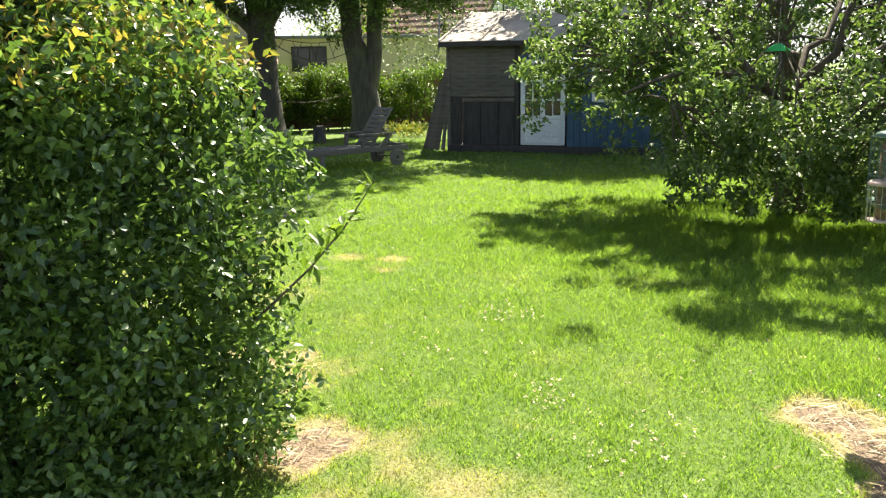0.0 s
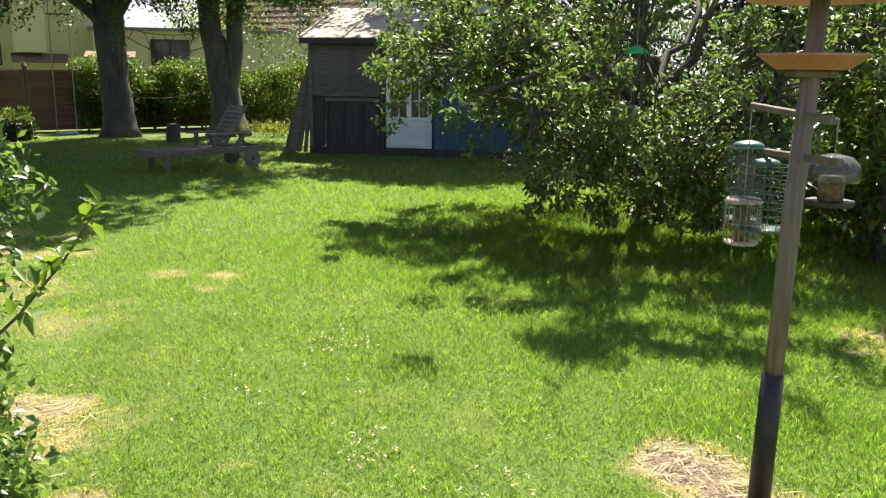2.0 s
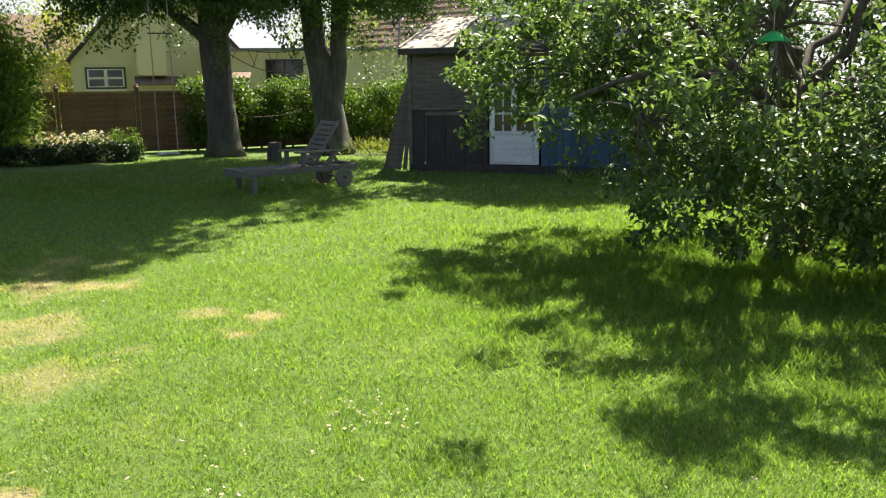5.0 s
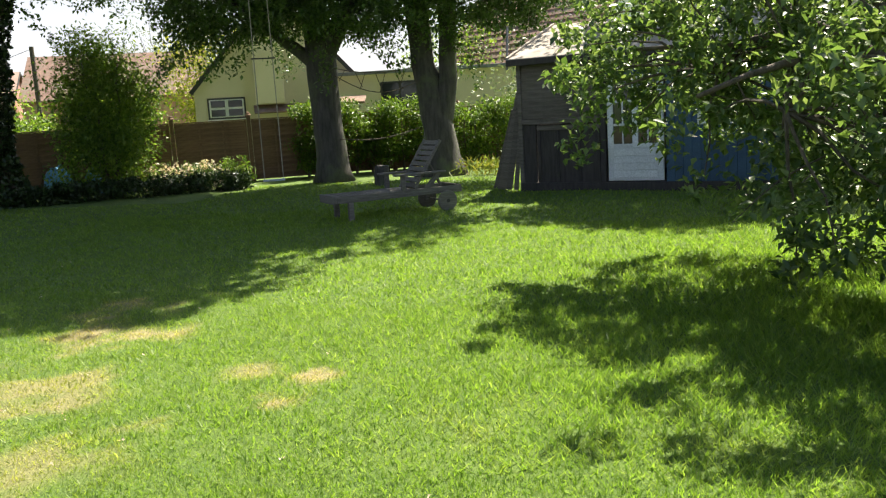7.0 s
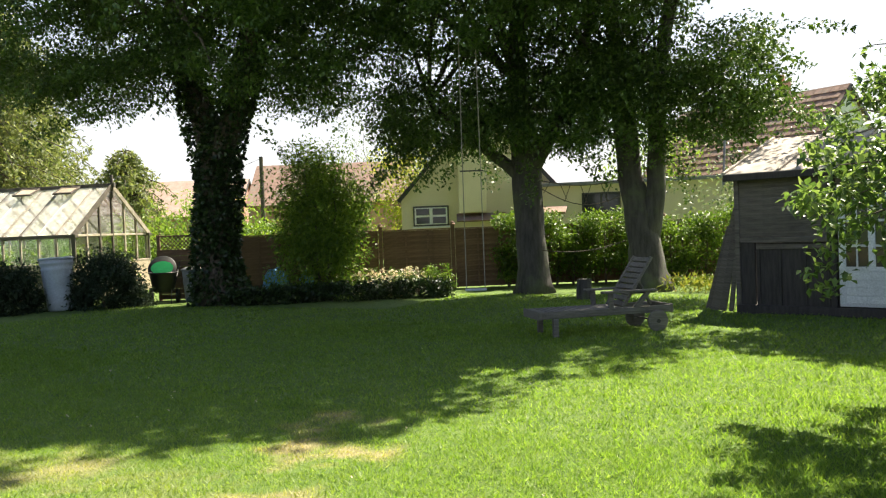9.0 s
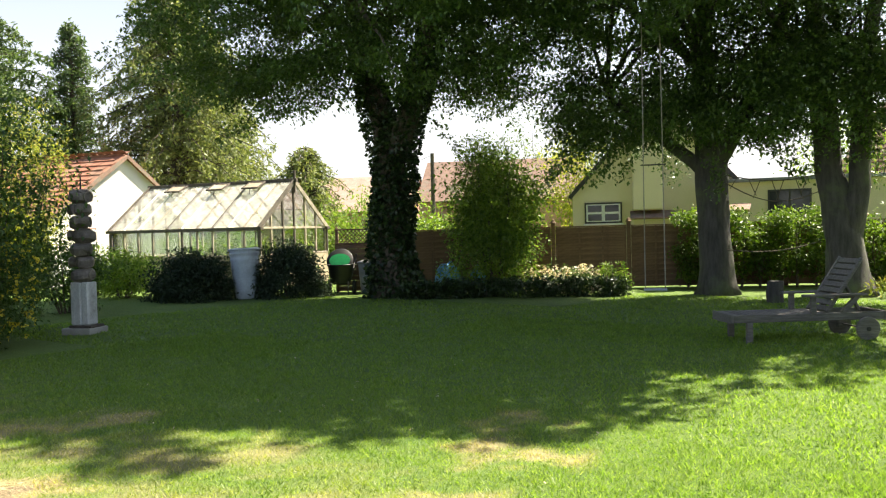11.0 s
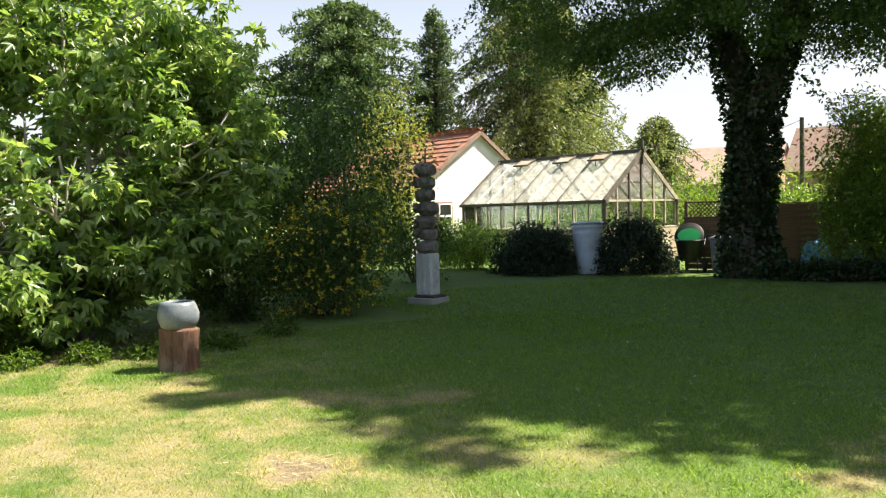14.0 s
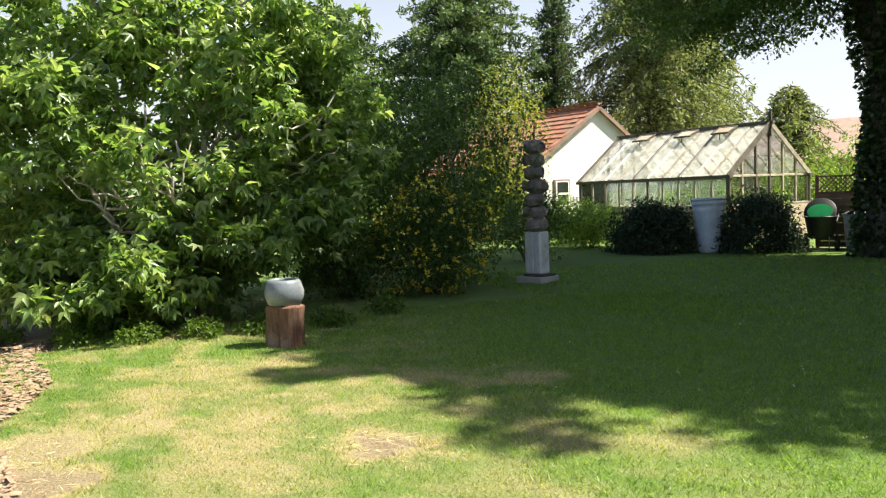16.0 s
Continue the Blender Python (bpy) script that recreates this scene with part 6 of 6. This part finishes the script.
# ---- houses ----
def gable_house(name, m, w, d, ev, rg, wall, roof, label, windows=(), over=0.15, tiles=False, chimney=None, trim="dark_trim"):
    """A house whose gable looks along -y of its own frame: w wide, d deep, eaves ev, ridge rg."""
    ob = thing(name, m, label, "house")
    bm = bmesh.new()
    pts = [(-w / 2, -0.3), (w / 2, -0.3), (w / 2, ev), (0, rg), (-w / 2, ev)]
    f, b = [bm.verts.new((x, 0, z)) for x, z in pts], [bm.verts.new((x, d, z)) for x, z in pts]
    bm.faces.new(f)
    bm.faces.new(b[::-1])
    for i in range(5):
        bm.faces.new((f[i], b[i], b[(i + 1) % 5], f[(i + 1) % 5]))
    bmesh.ops.recalc_face_normals(bm, faces=bm.faces)
    body = part("wall", bm, wall, ob)
    sl = math.hypot(w / 2, rg - ev)
    nx, nz = (rg - ev) / sl, (w / 2) / sl
    for s in (-1, 1):
        bm = bmesh.new()
        ex = s * (w / 2 + over * nz)
        ez = ev - over * nx
        lo, hi = Vector((ex, 0, ez)), Vector((0, 0, rg))
        for y0, y1 in ((-over, d + over),):
            v = [bm.verts.new(p + Vector((s * nx * q, y, nz * q))) for q in (0.01, 0.1) for p, y in ((lo, y0), (hi, y0), (hi, y1), (lo, y1))]
            for ff in ((0, 1, 2, 3), (4, 5, 6, 7), (0, 1, 5, 4), (1, 2, 6, 5), (2, 3, 7, 6), (3, 0, 4, 7)):
                bm.faces.new([v[i] for i in ff])
        bmesh.ops.recalc_face_normals(bm, faces=bm.faces)
        rp = part("roof", bm, roof, ob)
        if tiles:
            step = tiles
            tb = bmesh.new()
            rows = int(sl / step)
            for r in range(rows + 1):
                q = lo.lerp(hi, min(1, r * step / sl))
                q = q + Vector((s * nx * 0.1, 0, nz * 0.1))
                up = (hi - lo).normalized()
                for c in range(int(d / step) + 1):
                    y = -over + c * step + (step / 2 if r % 2 else 0)
                    a = q + Vector((0, y, 0))
                    e = a + up * step * 1.1 - Vector((s * nx, 0, nz)) * 0.01
                    lift = Vector((s * nx, 0, nz)) * (0.035 + 0.02 * noise.noise((r * 1.3, c * 1.7, 0)))
                    vv = [tb.verts.new(p) for p in (a + lift, a + lift + Vector((0, step * 0.94, 0)), e + Vector((0, step * 0.94, 0)), e, a, a + Vector((0, step * 0.94, 0)))]
                    tb.faces.new(vv[:4])
                    tb.faces.new((vv[4], vv[5], vv[1], vv[0]))
            tagged(part("tile", tb, roof, rp), kind="stuff")
        bm = bmesh.new()
        beam(bm, (ex, -over - 0.02, ez + 0.02), (0, -over - 0.02, rg + 0.02), 0.04, 0.14)
        part("bargeboard", bm, trim, ob)
    for x0, x1, z0, z1, cols in windows:
        wf = part("window", box(x0 - 0.06, x1 + 0.06, -0.06, -0.005, z0 - 0.06, z1 + 0.06), trim, ob)
        part("window_frame", box(x0, x1, -0.085, -0.06, z0, z1), "frame_white", wf)
        g = (x1 - x0) / cols
        for c in range(cols):
            for r in range(2):
                h = (z1 - z0) / 2
                part("pane", box(x0 + c * g + 0.06, x0 + (c + 1) * g - 0.06, -0.092, -0.085, z0 + r * h + 0.04, z0 + (r + 1) * h - 0.04, 0), "dark_glass", wf)
        part("sill", box(x0 - 0.1, x1 + 0.1, -0.14, -0.005, z0 - 0.13, z0 - 0.065), "frame_white", wf)
    if chimney:
        x, y, cw, top = chimney
        ch = part("chimney", box(x - cw, x + cw, y - cw, y + cw, ev, top), "pink_render", ob)
        part("chimney_pot", lathe([(0.12, top), (0.1, top + 0.4), (0.08, top + 0.4)], 10), "terracotta", ch).location = (x, y, 0)
    return ob


# cream cottage behind the fence, with a low wing
cottage = gable_house("cream_cottage", pose(-12.98, 32.72, 0, 0, 0, 27), 6.2, 7.0, 2.75, 6.2, "cream", "brown_tile", "cream rendered cottage with a gable and white-framed window", [(-2.6, -1.35, 1.75, 2.4, 2)])
breast = part("chimney_breast", box(-0.9, 0.15, -0.45, -0.003, 2.15, 4.6, 0.02), "cream", cottage)
part("apron_roof", box(-1.0, 0.9, -0.75, 0.0, -0.03, 0.03, 0.01, pose(0, -0.003, 2.1, 22)), "brown_tile", breast, "small tiled apron roof")
part("breast_base", box(-0.9, 0.8, -0.45, -0.003, -0.3, 1.9, 0.02), "cream", breast)
ob = thing("cottage_wing", pose(-11.2, 33.0, 0, 0, 0, 14), "long low cream wing of the cottage with a flat roof", "house")
part("wall", box(0, 9.5, 0, 4, -0.3, 3.0), "cream", ob)
part("roof", box(-0.15, 9.65, -0.15, 4.15, 3.0, 3.12), "slate", ob)
wf = part("window", box(2.0, 3.4, -0.05, -0.004, 1.7, 2.7), "dark_trim", ob)
part("pane", box(2.06, 2.68, -0.058, -0.05, 1.76, 2.64, 0), "dark_glass", wf)
part("pane", box(2.74, 3.34, -0.058, -0.05, 1.76, 2.64, 0), "dark_glass", wf)
part("lean_to_roof", box(-0.2, 1.5, -1.0, -0.01, 2.25, 2.33, 0.01, pose(0, 0, 0, 14)), "brown_tile", ob)
# white outhouse with a red roof behind the greenhouse
gable_house("white_outhouse", pose(-28.3, 20.5, 0, 0, 0, 106), 7.0, 7.0, 2.3, 4.55, "white_render", "red_tile", "white rendered outhouse with an old red pantile roof", [(-2.2, -1.55, 1.0, 1.9, 1)], tiles=0.34, trim="brown_tile")
# tiled house beyond the shed
gable_house("tiled_house", pose(-0.5, 44.0, 0, 0, 0, 60), 7.0, 9.0, 3.3, 7.1, "white_render", "brown_tile", "white house with a steep brown tiled roof", [(-1.0, 0.2, 3.9, 5.0, 2)], tiles=0.4)
gable_house("slate_house", pose(-5.0, 52.0, 0, 0, 0, 10), 6.5, 8.0, 5.4, 8.2, "white_render", "slate", "pale house with a slate roof and white windows", [(-2.3, -1.4, 5.0, 6.3, 1), (0.6, 1.5, 5.0, 6.3, 1), (-2.3, -1.4, 2.2, 3.5, 1)], chimney=(1.5, 3, 0.4, 9.2))
gable_house("red_roofed_house", pose(-34.0, 44.0, 0, 0, 0, 120), 7.0, 13.0, 2.8, 5.0, "pink_render", "faded_tile", "low brick house with a faded red roof", [(-1.5, -0.3, 1.2, 2.3, 1)])
gable_house("brick_house", pose(-24.0, 47.0, 0, 0, 0, 118), 7.0, 9.0, 3.2, 5.6, "pink_render", "brown_tile", "brick house with a brown roof beyond the garden", [(-1.0, 0.2, 1.5, 2.6, 1)])
ob = thing("telegraph_pole", pose(-27.5, 37.5, 0), "tall dark telegraph pole with a single wire", "pole")
part("pole", tube(bmesh.new(), [(0, 0, -0.2), (0, 0, 5.6)], [0.13, 0.1], 10), "dark_bark", ob)
part("wire", tube(bmesh.new(), [(0, 0, 5.5), (-9, 6, 5.2), (-20, 12, 5.6)], 0.012, 4), "dark_trim", ob)


# ---- distant trees ----
def far_conifer(name, x, y, h, r, low, material, label, seed, boughs=170, leaf=0.2, droop=0.35, dome=1.0):
    """A conifer: tapering stem, tiers of drooping boughs, needles in hanging sprays along each bough."""
    rng = np.random.default_rng(seed)
    ob = thing(name, pose(x, y, 0), label, "tree")
    part("trunk", tube(bmesh.new(), bend((0, 0, -0.1), (0, 0, h * 0.97), 0, 8, 0.015, seed), np.linspace(0.32, 0.04, 9), 9, 0.1), "dark_bark", ob, smooth=True)
    bm = bmesh.new()
    P = []
    for j in range(boughs):
        f = (j + rng.uniform()) / boughs
        z = low + (h - low) * f
        reach = r * (1 - f ** (1.0 + dome)) ** (1 / (1.0 + dome * 0.5)) * rng.uniform(0.6, 1.1) * (1 + 0.3 * noise.noise((f * 5, j * 0.7, seed))) + 0.25
        a = j * 2.4 + rng.uniform(-0.5, 0.5)
        out = Vector((math.cos(a), math.sin(a), 0))
        t = [Vector((0, 0, z)) + out * reach * q + Vector((0, 0, reach * (0.25 * math.sin(q * 2.2) - droop * q * q))) for q in (0, 0.25, 0.5, 0.75, 1.0)]
        tube(bm, t, np.linspace(0.05, 0.01, 5), 5)
        n = int(30 + 58 * reach)
        q = rng.uniform(0.15, 1.05, n)
        c = np.stack([np.interp(q, (0, 0.25, 0.5, 0.75, 1.0), [p[i] for p in t]) for i in range(3)], 1)
        side = np.array((-math.sin(a), math.cos(a), 0))
        w = rng.normal(0, 1, n) * 0.13 * reach * (1.15 - q)
        hang = -np.abs(rng.normal(0, 0.16, n)) * (0.4 + droop * 1.6)
        P.append(c + side * w[:, None] + np.stack([0 * q, 0 * q, hang - 0.12 * np.abs(w)], 1) + rng.normal(0, 0.06, (n, 3)))
    tagged(part("bough", bm, "dark_bark", ob), kind="stuff")
    P = np.concatenate(P)
    way = P * [1, 1, 0] / (np.linalg.norm(P[:, :2], axis=1)[:, None] + 1e-6)
    V, F = leaf_arrays(rng, P, leaf, 0.36, droop, 0.2, way * 0.6)
    cloud("needles", V, F, material, ob)
    return ob


far_conifer("pine_tree", -37.6, 18.6, 11.4, 4.4, 1.6, "pine", "tall dark green pine behind the outhouse", 201, 230, 0.24, 0.12, 1.6)
far_conifer("pine_tree", -40.5, 12.5, 10.6, 4.6, 1.0, "pine", "tall dark green pine behind the outhouse", 202, 220, 0.26, 0.12, 1.6)
far_conifer("slim_conifer", -37.0, 23.2, 11.4, 1.7, 1.5, "pine", "slim dark conifer among other trees", 203, 150, 0.2, 0.2, 0.6)
far_conifer("larch_tree", -32.5, 25.6, 13.5, 4.2, 2.6, "larch", "tall feathery larch with pale olive drooping boughs", 204, 190, 0.22, 0.45, 1.0)
far_conifer("larch_tree", -36.0, 29.5, 12.0, 3.8, 1.6, "larch", "tall feathery larch with pale olive drooping boughs", 205, 150, 0.23, 0.45, 1.0)
far_conifer("larch_tree", -29.5, 30.5, 5.6, 2.3, 1.0, "larch", "small feathery larch with drooping branches", 206, 90, 0.2, 0.4, 1.0)
for k, (x, y, h, r, mm, lab) in enumerate([(-22.5, 28.0, 3.3, 2.2, "bright", "sunlit light green trees beyond the greenhouse"), (-19.0, 31.0, 3.4, 2.0, "bright", "sunlit light green bushes beyond the fence"), (-19.4, 38.6, 6.4, 2.0, "gold", "golden-leaved tree behind the cottage"), (-30.9, 55.0, 10.5, 4.2, "pale", "pale grey-green willow in the distance"), (-26.0, 60.0, 8.6, 4.0, "pale", "pale grey-green tree in the distance"),
                                         (-9.0, 44.0, 6.6, 3.2, "bright", "sunlit tree beyond the cottage wing"), (-2.8, 30.0, 3.6, 1.8, "pale", "pale feathery shrub behind the hedge"), (2.0, 36.0, 6.5, 3.0, "shrub", "leafy tree beyond the shed"), (-30.0, 10.0, 6.0, 3.6, "shrub", "leafy tree beyond the fig tree"), (-22.0, 9.0, 5.0, 2.4, "shrub", "leafy tree beyond the fig tree"), (-22.0, 2.0, 6.0, 3.0, "bright", "sunlit tree beyond the fig tree"), (-26.5, 15.2, 3.0, 1.4, "gold", "yellow-green bush beside the outhouse")]):
    shrub("distant_tree", x, y, r, r, h, mm, lab, "tree", leaf=0.2 if h > 5 else 0.15, count=4200 if mm != "pale" else 2600, clumps=100, seed=220 + k, rough=0.4)
